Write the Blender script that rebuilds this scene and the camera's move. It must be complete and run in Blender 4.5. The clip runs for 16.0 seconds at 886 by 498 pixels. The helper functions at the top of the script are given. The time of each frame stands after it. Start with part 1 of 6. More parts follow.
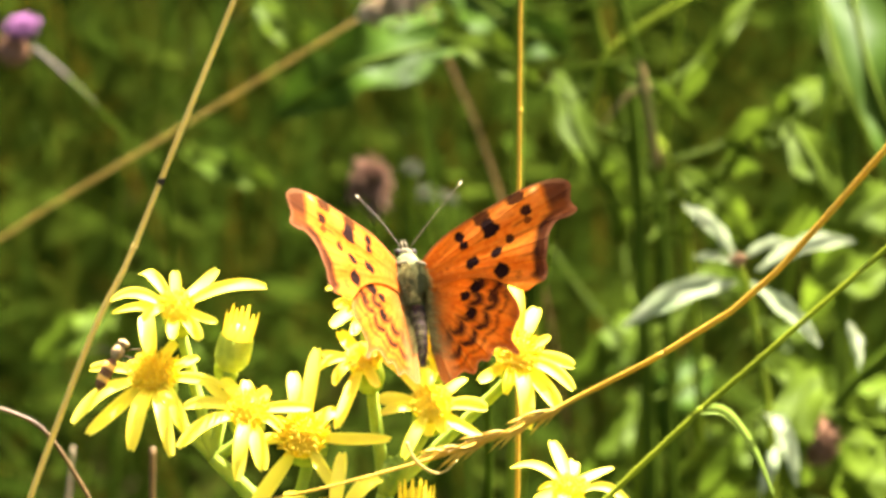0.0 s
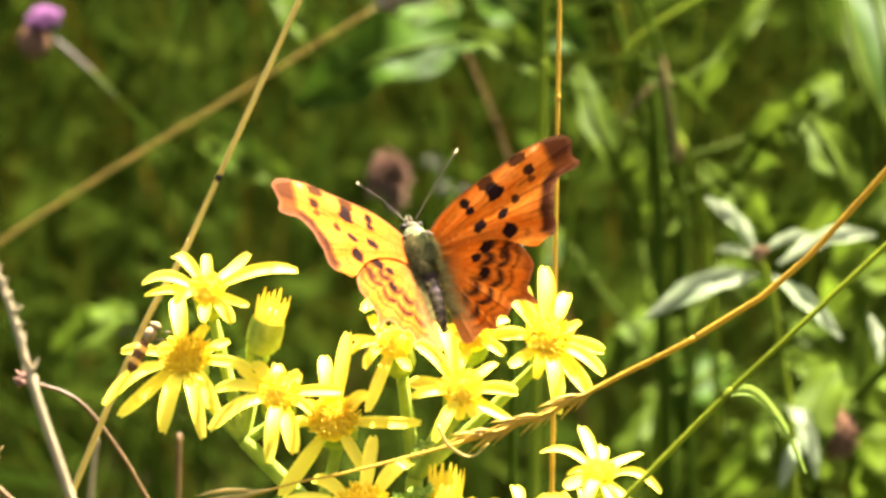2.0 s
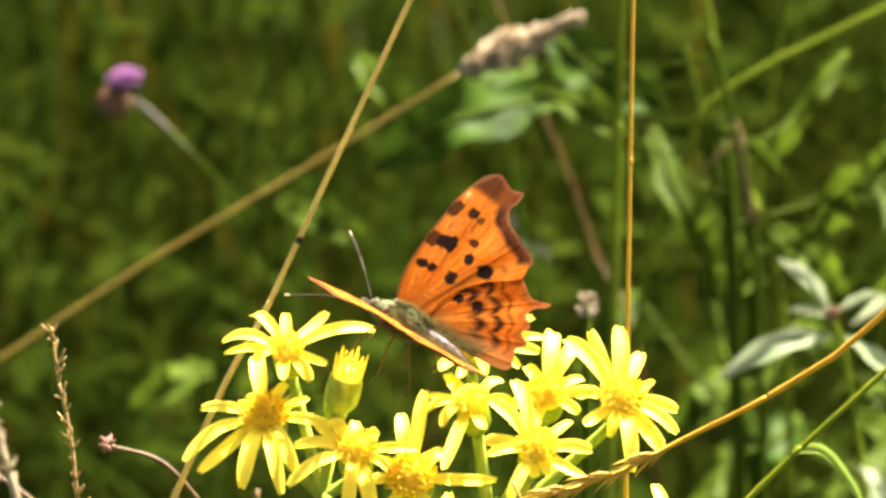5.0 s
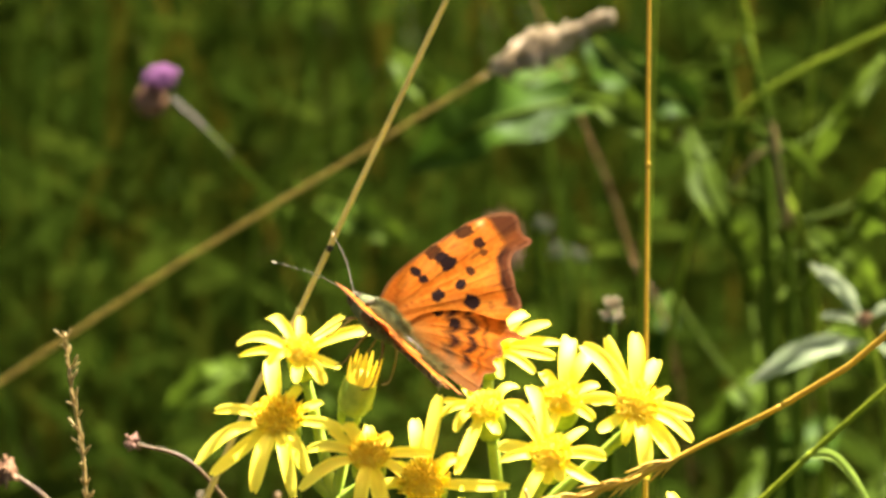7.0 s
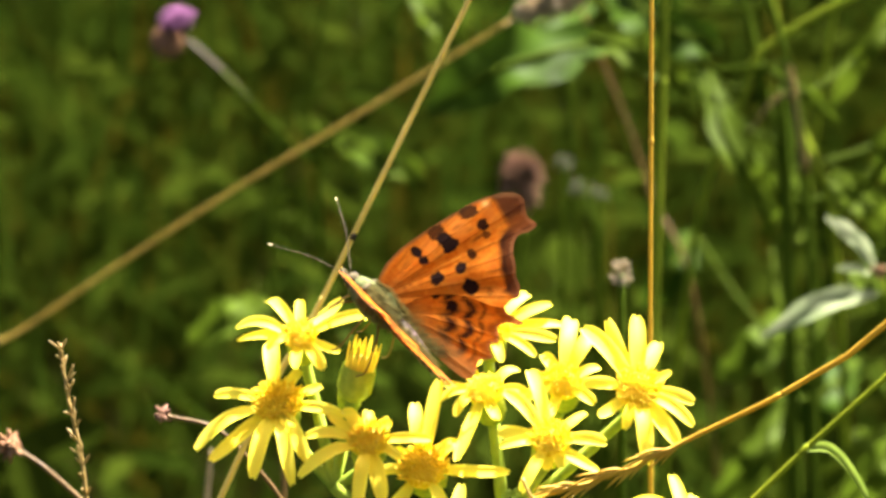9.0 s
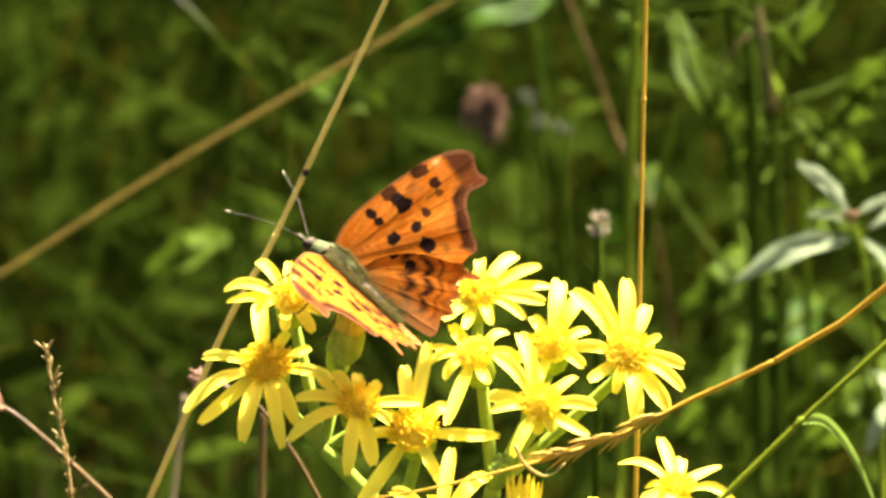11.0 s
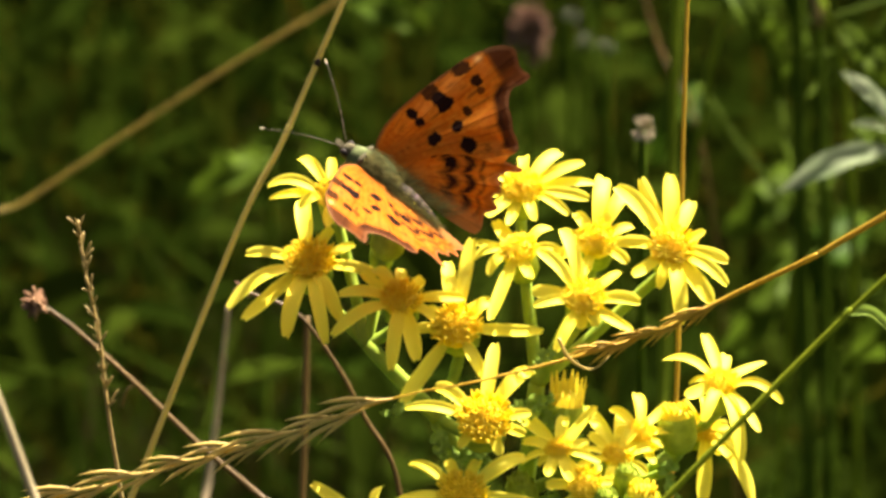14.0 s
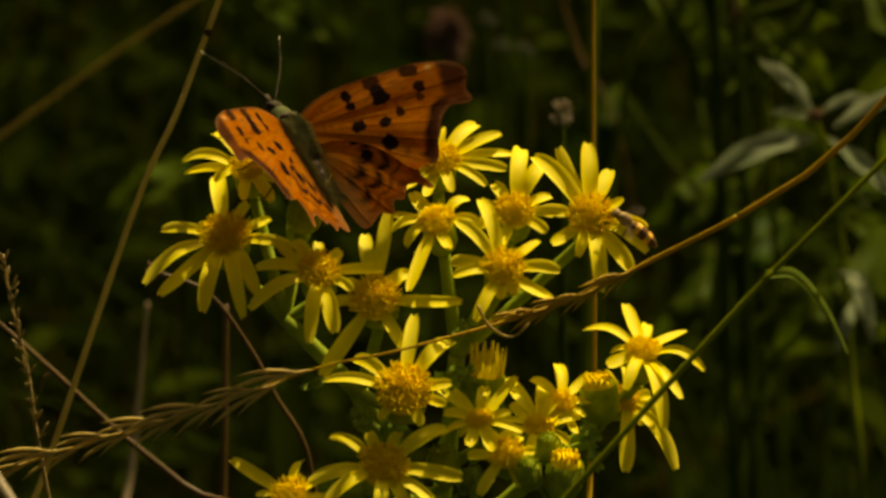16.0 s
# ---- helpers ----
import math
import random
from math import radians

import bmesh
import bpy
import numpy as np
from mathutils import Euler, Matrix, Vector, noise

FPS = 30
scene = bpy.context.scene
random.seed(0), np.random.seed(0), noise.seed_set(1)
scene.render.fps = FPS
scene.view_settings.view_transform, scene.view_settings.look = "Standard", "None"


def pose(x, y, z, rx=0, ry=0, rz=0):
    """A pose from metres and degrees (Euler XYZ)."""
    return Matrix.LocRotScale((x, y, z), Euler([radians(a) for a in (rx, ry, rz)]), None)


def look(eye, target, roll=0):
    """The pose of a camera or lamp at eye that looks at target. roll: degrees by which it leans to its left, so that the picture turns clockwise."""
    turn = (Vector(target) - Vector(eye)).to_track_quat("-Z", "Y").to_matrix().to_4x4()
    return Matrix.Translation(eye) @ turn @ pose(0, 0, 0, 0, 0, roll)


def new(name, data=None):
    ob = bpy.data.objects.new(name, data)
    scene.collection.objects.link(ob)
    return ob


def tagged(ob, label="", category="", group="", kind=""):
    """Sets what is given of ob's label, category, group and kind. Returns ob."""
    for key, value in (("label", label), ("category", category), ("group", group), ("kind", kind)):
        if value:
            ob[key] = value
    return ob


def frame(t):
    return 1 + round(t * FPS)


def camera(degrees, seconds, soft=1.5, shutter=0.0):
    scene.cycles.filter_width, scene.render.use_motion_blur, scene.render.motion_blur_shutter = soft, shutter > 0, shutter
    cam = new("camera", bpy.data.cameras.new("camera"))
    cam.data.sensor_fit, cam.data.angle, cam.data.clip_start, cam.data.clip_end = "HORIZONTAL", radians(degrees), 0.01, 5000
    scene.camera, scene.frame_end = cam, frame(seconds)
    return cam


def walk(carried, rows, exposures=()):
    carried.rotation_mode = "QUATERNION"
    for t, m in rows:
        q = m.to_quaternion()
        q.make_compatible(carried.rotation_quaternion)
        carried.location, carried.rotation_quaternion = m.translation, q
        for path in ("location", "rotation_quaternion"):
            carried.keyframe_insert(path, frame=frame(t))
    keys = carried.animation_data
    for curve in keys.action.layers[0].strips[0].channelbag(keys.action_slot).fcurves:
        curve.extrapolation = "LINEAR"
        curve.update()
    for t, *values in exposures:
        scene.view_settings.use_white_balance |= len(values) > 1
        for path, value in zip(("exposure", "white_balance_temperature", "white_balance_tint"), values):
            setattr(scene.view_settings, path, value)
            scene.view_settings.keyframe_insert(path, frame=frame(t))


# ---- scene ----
from mathutils.geometry import delaunay_2d_cdt

cam = camera(14, 16.0, soft=3.0)
cam.data.dof.use_dof = True
cam.data.dof.focus_distance = 0.497
cam.data.dof.aperture_fstop = 34.0
# the way of the held camera
CAMERA_ROWS = [
    (0, look((-0.0002, -0.4500, 0.9140), (0.0217, 0.0073, 0.7131), 0.09)),
    (0.5, look((-0.0036, -0.4501, 0.9138), (0.0199, 0.0063, 0.7111), 0.64)),
    (1, look((-0.0036, -0.4500, 0.9143), (0.0183, 0.0061, 0.7107), 0.44)),
    (1.5, look((-0.0038, -0.4524, 0.9139), (0.0170, 0.0049, 0.7127), 0.30)),
    (2, look((-0.0043, -0.4526, 0.9121), (0.0173, 0.0050, 0.7119), 0.40)),
    (2.5, look((-0.0053, -0.4528, 0.9124), (0.0167, 0.0049, 0.7124), 0.42)),
    (3, look((-0.0034, -0.4528, 0.9138), (0.0160, 0.0049, 0.7136), 0.07)),
    (3.5, look((-0.0017, -0.4524, 0.9157), (0.0166, 0.0051, 0.7149), -0.35)),
    (4, look((-0.0055, -0.4568, 0.9161), (0.0116, 0.0005, 0.7148), -0.05)),
    (4.5, look((-0.0056, -0.4592, 0.9147), (0.0086, 0.0003, 0.7181), -0.39)),
    (4.7, look((-0.0054, -0.4594, 0.9152), (0.0079, 0.0015, 0.7218), -0.17)),
    (6.8, look((0.0020, -0.4570, 0.9132), (0.0062, 0.0048, 0.7216), 0.22)),
    (7, look((0.0019, -0.4566, 0.9150), (0.0045, 0.0046, 0.7219), 0.21)),
    (7.5, look((0.0047, -0.4548, 0.9169), (0.0039, 0.0051, 0.7207), -0.25)),
    (8, look((0.0027, -0.4535, 0.9194), (0.0021, 0.0054, 0.7207), -0.16)),
    (8.5, look((0.0053, -0.4521, 0.9212), (0.0028, 0.0057, 0.7201), -0.25)),
    (9, look((0.0082, -0.4481, 0.9266), (0.0046, 0.0066, 0.7186), -0.29)),
    (9.2, look((0.0042, -0.4492, 0.9242), (0.0038, 0.0059, 0.7171), 0.14)),
    (11.3, look((-0.0023, -0.4427, 0.9345), (0.0042, 0.0057, 0.7132), 0.45)),
    (11.5, look((-0.0036, -0.4423, 0.9325), (0.0021, 0.0063, 0.7118), 0.56)),
    (12, look((0.0002, -0.4389, 0.9362), (0.0029, 0.0071, 0.7103), -0.06)),
    (12.5, look((-0.0048, -0.4431, 0.9322), (0.0011, 0.0034, 0.7073), 0.33)),
    (13, look((-0.0033, -0.4441, 0.9295), (0.0010, 0.0026, 0.7048), 0.34)),
    (13.5, look((-0.0007, -0.4434, 0.9317), (0.0007, 0.0025, 0.7055), -0.05)),
    (14, look((0.0000, -0.4455, 0.9270), (0.0000, 0.0000, 0.7000), 0.00)),
    (14.5, look((0.0011, -0.4463, 0.9193), (-0.0010, 0.0005, 0.6948), -0.70)),
    (15, look((0.0066, -0.4462, 0.9167), (0.0079, 0.0009, 0.6929), -0.77)),
    (15.5, look((0.0031, -0.4464, 0.9114), (0.0110, 0.0031, 0.6927), -0.74)),
    (16, look((0.0010, -0.4466, 0.9158), (0.0114, 0.0018, 0.6947), -0.33)),
]
EXPOSURES = [(0.0, 3.82, 6650, 16.5), (1.0, 3.64, 6650, 16.5), (2.5, 3.77, 6650, 16.5), (3.0, 4.06, 6650, 16.5), (3.5, 4.28, 6650, 16.5), (4.0, 3.9, 6650, 16.5), (4.6, 3.49, 6650, 16.5), (7.0, 3.23, 6650, 13.5), (7.5, 3.12, 6650, 13.5), (8.3, 3.02, 6660, 13.5), (9.0, 3.25, 6670, 13.5), (11.5, 3.13, 6690, 13.5), (12.0, 2.74, 6550, 14.5), (12.5, 2.7, 6450, 13.2), (13.5, 2.56, 6800, 12.8), (14.0, 2.5, 6850, 12.5), (14.5, 2.15, 7450, 9.0), (15.0, 1.05, 9200, 7.0), (15.5, 0.54, 10700, 6.0), (16.0, 0.25, 12000, 6.0)]
walk(cam, CAMERA_ROWS, EXPOSURES)

# ---- daylight ----
SUN_WAY = Vector((0.33, 0.58, 0.74)).normalized()  # towards the sun
world = bpy.data.worlds.new("world")
scene.world = world
world.use_nodes = True
wn, wl = world.node_tree.nodes, world.node_tree.links
sky = wn.new("ShaderNodeTexSky")
sky.sky_type, sky.sun_disc = "NISHITA", False
sky.air_density, sky.dust_density, sky.ozone_density = 0.5, 8.0, 0.0
sky.sun_elevation = math.asin(SUN_WAY.z)
sky.sun_rotation = math.atan2(SUN_WAY.x, SUN_WAY.y)
wl.new(sky.outputs["Color"], wn["Background"].inputs["Color"])
wn["Background"].inputs["Strength"].default_value = 0.05
sun_data = bpy.data.lights.new("sun", "SUN")
sun_data.energy, sun_data.angle, sun_data.color = 5.0, radians(0.53), (1.0, 0.95, 0.86)
sun = new("sun", sun_data)
sun.matrix_world = look(SUN_WAY * 5, (0, 0, 0))


# ---- materials ----
def material(name, build):
    m = bpy.data.materials.new(name)
    m.use_nodes = True
    nt = m.node_tree
    nt.nodes.clear()
    out = nt.nodes.new("ShaderNodeOutputMaterial")
    nt.links.new(build(nt), out.inputs["Surface"])
    return m


def node(nt, kind, **inputs):
    n = nt.nodes.new(kind)
    for key, value in inputs.items():
        key = key.replace("_", " ")
        if isinstance(value, bpy.types.NodeSocket):
            nt.links.new(value, n.inputs[key])
        else:
            n.inputs[key].default_value = value
    return n


def ramp(nt, fac, *stops):
    n = nt.nodes.new("ShaderNodeValToRGB")
    while len(n.color_ramp.elements) < len(stops):
        n.color_ramp.elements.new(0.5)
    for e, (p, c) in zip(n.color_ramp.elements, stops):
        e.position, e.color = p, (*c, 1)
    nt.links.new(fac, n.inputs["Fac"])
    return n.outputs["Color"]


def mix(nt, fac, a, b, blend="MIX"):
    n = nt.nodes.new("ShaderNodeMix")
    n.data_type, n.blend_type = "RGBA", blend
    fa, a_in, b_in = n.inputs[0], n.inputs[6], n.inputs[7]
    for sock, value in ((fa, fac), (a_in, a), (b_in, b)):
        if isinstance(value, bpy.types.NodeSocket):
            nt.links.new(value, sock)
        else:
            sock.default_value = (*value, 1) if isinstance(value, tuple) else value
    return n.outputs[2]


def noise_of(nt, scale, detail=4.0, stretch=(1, 1, 1)):
    co = nt.nodes.new("ShaderNodeTexCoord")
    mp = nt.nodes.new("ShaderNodeMapping")
    mp.inputs["Scale"].default_value = stretch
    nt.links.new(co.outputs["Object"], mp.inputs["Vector"])
    n = node(nt, "ShaderNodeTexNoise", Scale=scale, Detail=detail)
    nt.links.new(mp.outputs["Vector"], n.inputs["Vector"])
    return n.outputs["Fac"]


def bumped(nt, height, strength, distance):
    return node(nt, "ShaderNodeBump", Height=height, Strength=strength, Distance=distance).outputs["Normal"]


def leafy(nt, colour, through_light, rough, bump=None, glow=None, shine=0.2):
    """A thin sheet that lets some light through."""
    p = node(nt, "ShaderNodeBsdfPrincipled", Base_Color=colour, Roughness=rough)
    p.inputs["Specular IOR Level"].default_value = shine
    tr = node(nt, "ShaderNodeBsdfTranslucent", Color=glow if glow is not None else colour)
    if bump is not None:
        nt.links.new(bump, p.inputs["Normal"])
    sh = nt.nodes.new("ShaderNodeMixShader")
    sh.inputs[0].default_value = through_light
    nt.links.new(p.outputs[0], sh.inputs[1])
    nt.links.new(tr.outputs[0], sh.inputs[2])
    return sh.outputs[0]


def random_of(nt):
    return nt.nodes.new("ShaderNodeObjectInfo").outputs["Random"]


def island(nt):
    return nt.nodes.new("ShaderNodeNewGeometry").outputs["Random Per Island"]


def petal_build(nt):
    base = ramp(nt, random_of(nt), (0.0, (0.91, 0.77, 0.046)), (1.0, (0.95, 0.84, 0.076)))
    grain = noise_of(nt, 900, 5, (1, 0.15, 1))
    c = mix(nt, 0.22, base, ramp(nt, grain, (0.35, (0.88, 0.68, 0.012)), (0.7, (0.97, 0.90, 0.08))))
    return leafy(nt, c, 0.38, 0.6, bumped(nt, grain, 0.2, 0.0002), glow=mix(nt, 0.6, c, (0.95, 0.82, 0.12)), shine=0.15)


def disc_build(nt):
    c = ramp(nt, island(nt), (0.0, (0.90, 0.61, 0.012)), (0.5, (0.94, 0.73, 0.020)), (1.0, (0.96, 0.82, 0.04)))
    n = noise_of(nt, 700, 3)
    c = mix(nt, 0.35, c, ramp(nt, n, (0.35, (0.82, 0.48, 0.01)), (0.65, (0.95, 0.72, 0.04))))
    return leafy(nt, c, 0.12, 0.55)


def green_build(light, dark, scale=260, through_light=0.2, rough=0.5):
    def build(nt):
        n = noise_of(nt, scale, 5)
        c = ramp(nt, n, (0.3, dark), (0.7, light))
        return leafy(nt, c, through_light, rough, bumped(nt, noise_of(nt, scale * 4, 3), 0.2, 0.0003), shine=0.012)
    return build


def straw_build(light, dark):
    def build(nt):
        n = noise_of(nt, 130, 5, (1, 1, 0.3))
        fine = noise_of(nt, 900, 3)
        c = mix(nt, 0.3, ramp(nt, n, (0.3, dark), (0.68, light)), ramp(nt, fine, (0.3, dark), (0.75, light)))
        return leafy(nt, c, 0.2, 0.5, bumped(nt, fine, 0.3, 0.0002))
    return build


def stuff_build(colours, through_light, rough=0.7, scale=60):
    def build(nt):
        base = ramp(nt, island(nt), *[(i / (len(colours) - 1), c) for i, c in enumerate(colours)])
        n = noise_of(nt, scale, 4)
        c = mix(nt, 0.6, base, ramp(nt, n, (0.3, (0.5, 0.5, 0.5)), (0.7, (1.0, 1.0, 1.0))), "MULTIPLY")
        return leafy(nt, c, through_light, rough, bumped(nt, noise_of(nt, scale * 6, 3), 0.25, 0.001), base, 0.0)
    return build


def wing_build(nt):
    col = nt.nodes.new("ShaderNodeVertexColor")
    col.layer_name = "scales"
    fine = noise_of(nt, 2600, 4, (0.35, 1, 1))
    c = mix(nt, 0.35, col.outputs["Color"], ramp(nt, fine, (0.3, (0.70, 0.6, 0.5)), (0.7, (1.0, 1.0, 1.0))), "MULTIPLY")
    p = node(nt, "ShaderNodeBsdfPrincipled", Base_Color=c, Roughness=0.8)
    p.inputs["Specular IOR Level"].default_value = 0.03
    nt.links.new(bumped(nt, fine, 0.3, 0.0001), p.inputs["Normal"])
    g = nt.nodes.new("ShaderNodeGamma")
    g.inputs["Gamma"].default_value = 1.45
    nt.links.new(c, g.inputs["Color"])
    tr = node(nt, "ShaderNodeBsdfTranslucent", Color=g.outputs["Color"])
    sh = nt.nodes.new("ShaderNodeMixShader")
    sh.inputs[0].default_value = 0.48
    nt.links.new(p.outputs[0], sh.inputs[1])
    nt.links.new(tr.outputs[0], sh.inputs[2])
    return sh.outputs[0]


def plain_build(light, dark, scale, rough, bump=0.3, step=0.0002):
    def build(nt):
        n = noise_of(nt, scale, 5)
        p = node(nt, "ShaderNodeBsdfPrincipled", Base_Color=ramp(nt, n, (0.3, dark), (0.7, light)), Roughness=rough)
        p.inputs["Specular IOR Level"].default_value = 0.08
        nt.links.new(bumped(nt, n, bump, step), p.inputs["Normal"])
        return p.outputs[0]
    return build


def abdomen_build(nt):
    """A purplish grey abdomen with darker rings along its length."""
    co = nt.nodes.new("ShaderNodeTexCoord")
    sep = nt.nodes.new("ShaderNodeSeparateXYZ")
    nt.links.new(co.outputs["Object"], sep.inputs[0])
    w = nt.nodes.new("ShaderNodeMath")
    w.operation, w.inputs[1].default_value = "MULTIPLY", 4600
    nt.links.new(sep.outputs["Y"], w.inputs[0])
    sn = nt.nodes.new("ShaderNodeMath")
    sn.operation = "SINE"
    nt.links.new(w.outputs[0], sn.inputs[0])
    c = ramp(nt, sn.outputs[0], (0.0, (0.035, 0.022, 0.018)), (0.6, (0.085, 0.055, 0.052)))
    c = mix(nt, 0.35, c, ramp(nt, noise_of(nt, 2200, 4), (0.3, (0.5, 0.45, 0.4)), (0.7, (1.0, 1.0, 1.0))), "MULTIPLY")
    p = node(nt, "ShaderNodeBsdfPrincipled", Base_Color=c, Roughness=0.5)
    p.inputs["Specular IOR Level"].default_value = 0.12
    return p.outputs[0]


def clear_build(nt):
    t = node(nt, "ShaderNodeBsdfTransparent", Color=(0.94, 0.90, 0.84, 1))
    g = node(nt, "ShaderNodeBsdfGlossy", Color=(1, 0.85, 0.6, 1), Roughness=0.35)
    sh = nt.nodes.new("ShaderNodeMixShader")
    sh.inputs[0].default_value = 0.015
    nt.links.new(t.outputs[0], sh.inputs[1])
    nt.links.new(g.outputs[0], sh.inputs[2])
    return sh.outputs[0]


def band_build(nt):
    """The banded abdomen of a hoverfly, along its length."""
    co = nt.nodes.new("ShaderNodeTexCoord")
    sep = nt.nodes.new("ShaderNodeSeparateXYZ")
    nt.links.new(co.outputs["Object"], sep.inputs[0])
    w = nt.nodes.new("ShaderNodeMath")
    w.operation = "MULTIPLY"
    w.inputs[1].default_value = 3300
    nt.links.new(sep.outputs["Y"], w.inputs[0])
    sn = nt.nodes.new("ShaderNodeMath")
    sn.operation = "SINE"
    nt.links.new(w.outputs[0], sn.inputs[0])
    c = ramp(nt, sn.outputs[0], (0.24, (0.14, 0.065, 0.022)), (0.36, (0.85, 0.46, 0.08)))
    p = node(nt, "ShaderNodeBsdfPrincipled", Base_Color=c, Roughness=0.7)
    p.inputs["Specular IOR Level"].default_value = 0.1
    return p.outputs[0]


def stuff_turf(nt):
    """Short turf with bare earth between."""
    c = ramp(nt, noise_of(nt, 22, 6), (0.30, (0.0180, 0.0144, 0.0072)), (0.45, (0.0180, 0.0264, 0.0060)), (0.62, (0.0312, 0.0468, 0.0090)), (0.78, (0.0510, 0.0480, 0.0168)))
    fine = noise_of(nt, 160, 4)
    c = mix(nt, 0.6, c, ramp(nt, fine, (0.3, (0.35, 0.35, 0.35)), (0.7, (1.0, 1.0, 1.0))), "MULTIPLY")
    p = node(nt, "ShaderNodeBsdfPrincipled", Base_Color=c, Roughness=0.95)
    p.inputs["Specular IOR Level"].default_value = 0.05
    nt.links.new(bumped(nt, fine, 0.7, 0.01), p.inputs["Normal"])
    return p.outputs[0]


PETAL = material("petal", petal_build)
BUD_RAY = material("rolled_rays", straw_build((0.86, 0.70, 0.05), (0.62, 0.46, 0.03)))
DISC = material("disc_florets", disc_build)
STEM = material("ragwort_stem", green_build((0.36, 0.44, 0.06), (0.19, 0.28, 0.03)))
BUDGREEN = material("ragwort_bud", green_build((0.44, 0.51, 0.06), (0.22, 0.30, 0.03), 500))
CURLY = material("ragwort_leaf", green_build((0.32, 0.43, 0.08), (0.14, 0.23, 0.03), 400, 0.35))
STRAW = material("pale_straw", straw_build((0.74, 0.58, 0.15), (0.52, 0.38, 0.075)))
FAR_STRAW = material("far_straw", straw_build((0.31, 0.215, 0.035), (0.21, 0.140, 0.020)))
ANTENNA = material("antenna", straw_build((0.16, 0.12, 0.07), (0.06, 0.04, 0.025)))
GOLD = material("golden_straw", straw_build((0.64, 0.41, 0.035), (0.44, 0.25, 0.018)))
HUSK = material("dry_husk", straw_build((0.70, 0.51, 0.14), (0.44, 0.30, 0.065)))
GREY_STRAW = material("grey_straw", straw_build((0.38, 0.28, 0.10), (0.22, 0.15, 0.045)))
BROWN = material("brown_stalk", straw_build((0.19, 0.11, 0.028), (0.07, 0.04, 0.010)))
JOINT = material("withered_joint", straw_build((0.17, 0.12, 0.035), (0.11, 0.08, 0.02)))
PALE_HUSK = material("pale_husk", straw_build((0.3680, 0.2880, 0.1600), (0.2400, 0.1760, 0.0880)))
FAR_GREY = material("far_grey_stalk", straw_build((0.085, 0.068, 0.036), (0.05, 0.038, 0.02)))
SEED_M = material("seed_fluff", stuff_build([(0.4050, 0.3375, 0.2160), (0.5130, 0.4320, 0.2835), (0.2970, 0.2565, 0.1620)], 0.3, 0.7, 300))
NEAR_STRAW = material("near_straw", straw_build((0.40, 0.33, 0.18), (0.28, 0.22, 0.11)))
BLADE = material("grass_blade", green_build((0.2625, 0.3040, 0.0190), (0.1225, 0.1600, 0.0100), 90, 0.35))
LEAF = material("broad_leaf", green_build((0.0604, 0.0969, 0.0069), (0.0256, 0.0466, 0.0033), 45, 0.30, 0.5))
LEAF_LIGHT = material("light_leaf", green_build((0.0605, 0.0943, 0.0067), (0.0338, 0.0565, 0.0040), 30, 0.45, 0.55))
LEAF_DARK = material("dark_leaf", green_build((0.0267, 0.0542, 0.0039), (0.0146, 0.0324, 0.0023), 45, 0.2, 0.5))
GRASS_STEM = material("grass_stem", green_build((0.1733, 0.2258, 0.0161), (0.0893, 0.1260, 0.0090), 60, 0.3, 0.5))
SILVER_LEAF = material("silvery_leaf", green_build((0.25, 0.285, 0.165), (0.15, 0.195, 0.095), 110, 0.4, 0.7))
# greens darker than real grass: the background's shade is put into the colour
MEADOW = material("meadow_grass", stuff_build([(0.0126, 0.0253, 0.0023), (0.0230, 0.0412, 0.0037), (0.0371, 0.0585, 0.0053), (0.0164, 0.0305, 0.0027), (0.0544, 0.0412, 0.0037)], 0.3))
DRY_MEADOW = material("dry_meadow_grass", stuff_build([(0.060, 0.042, 0.014), (0.034, 0.022, 0.008), (0.085, 0.066, 0.028), (0.016, 0.011, 0.005)], 0.25))
# herb leaves likewise near black, with shade mixed into their green
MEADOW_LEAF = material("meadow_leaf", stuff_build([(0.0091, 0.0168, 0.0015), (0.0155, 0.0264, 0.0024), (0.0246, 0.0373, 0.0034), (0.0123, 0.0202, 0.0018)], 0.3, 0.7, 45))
SOIL = material("turf", stuff_turf)
WING = material("wing_scales", wing_build)
FUR = material("body_fur", plain_build((0.12, 0.14, 0.055), (0.05, 0.06, 0.02), 900, 0.9))
ABDOMEN = material("abdomen", abdomen_build)
HAIR = material("hair", stuff_build([(0.045, 0.04, 0.014), (0.27, 0.22, 0.07), (0.16, 0.165, 0.065), (0.07, 0.05, 0.014), (0.21, 0.195, 0.08)], 0.15, 0.8, 800))
HEAD_M = material("head_fur", plain_build((0.10, 0.085, 0.045), (0.035, 0.03, 0.016), 1500, 0.9))
DARK = material("dark_chitin", plain_build((0.035, 0.025, 0.018), (0.012, 0.009, 0.007), 900, 0.6))
PALE_TIP = material("antenna_tip", plain_build((0.75, 0.65, 0.40), (0.55, 0.45, 0.25), 900, 0.5))
PURPLE_M = material("purple_florets", stuff_build([(0.22, 0.09, 0.20), (0.30, 0.14, 0.27), (0.26, 0.11, 0.23)], 0.3, 0.5, 300))
PINK_M = material("faded_pink", stuff_build([(0.25, 0.135, 0.095), (0.17, 0.105, 0.06), (0.28, 0.155, 0.115)], 0.2, 0.6, 200))
WHITE_M = material("white_florets", stuff_build([(0.11, 0.12, 0.07), (0.145, 0.155, 0.10), (0.085, 0.097, 0.055)], 0.25, 0.6, 200))
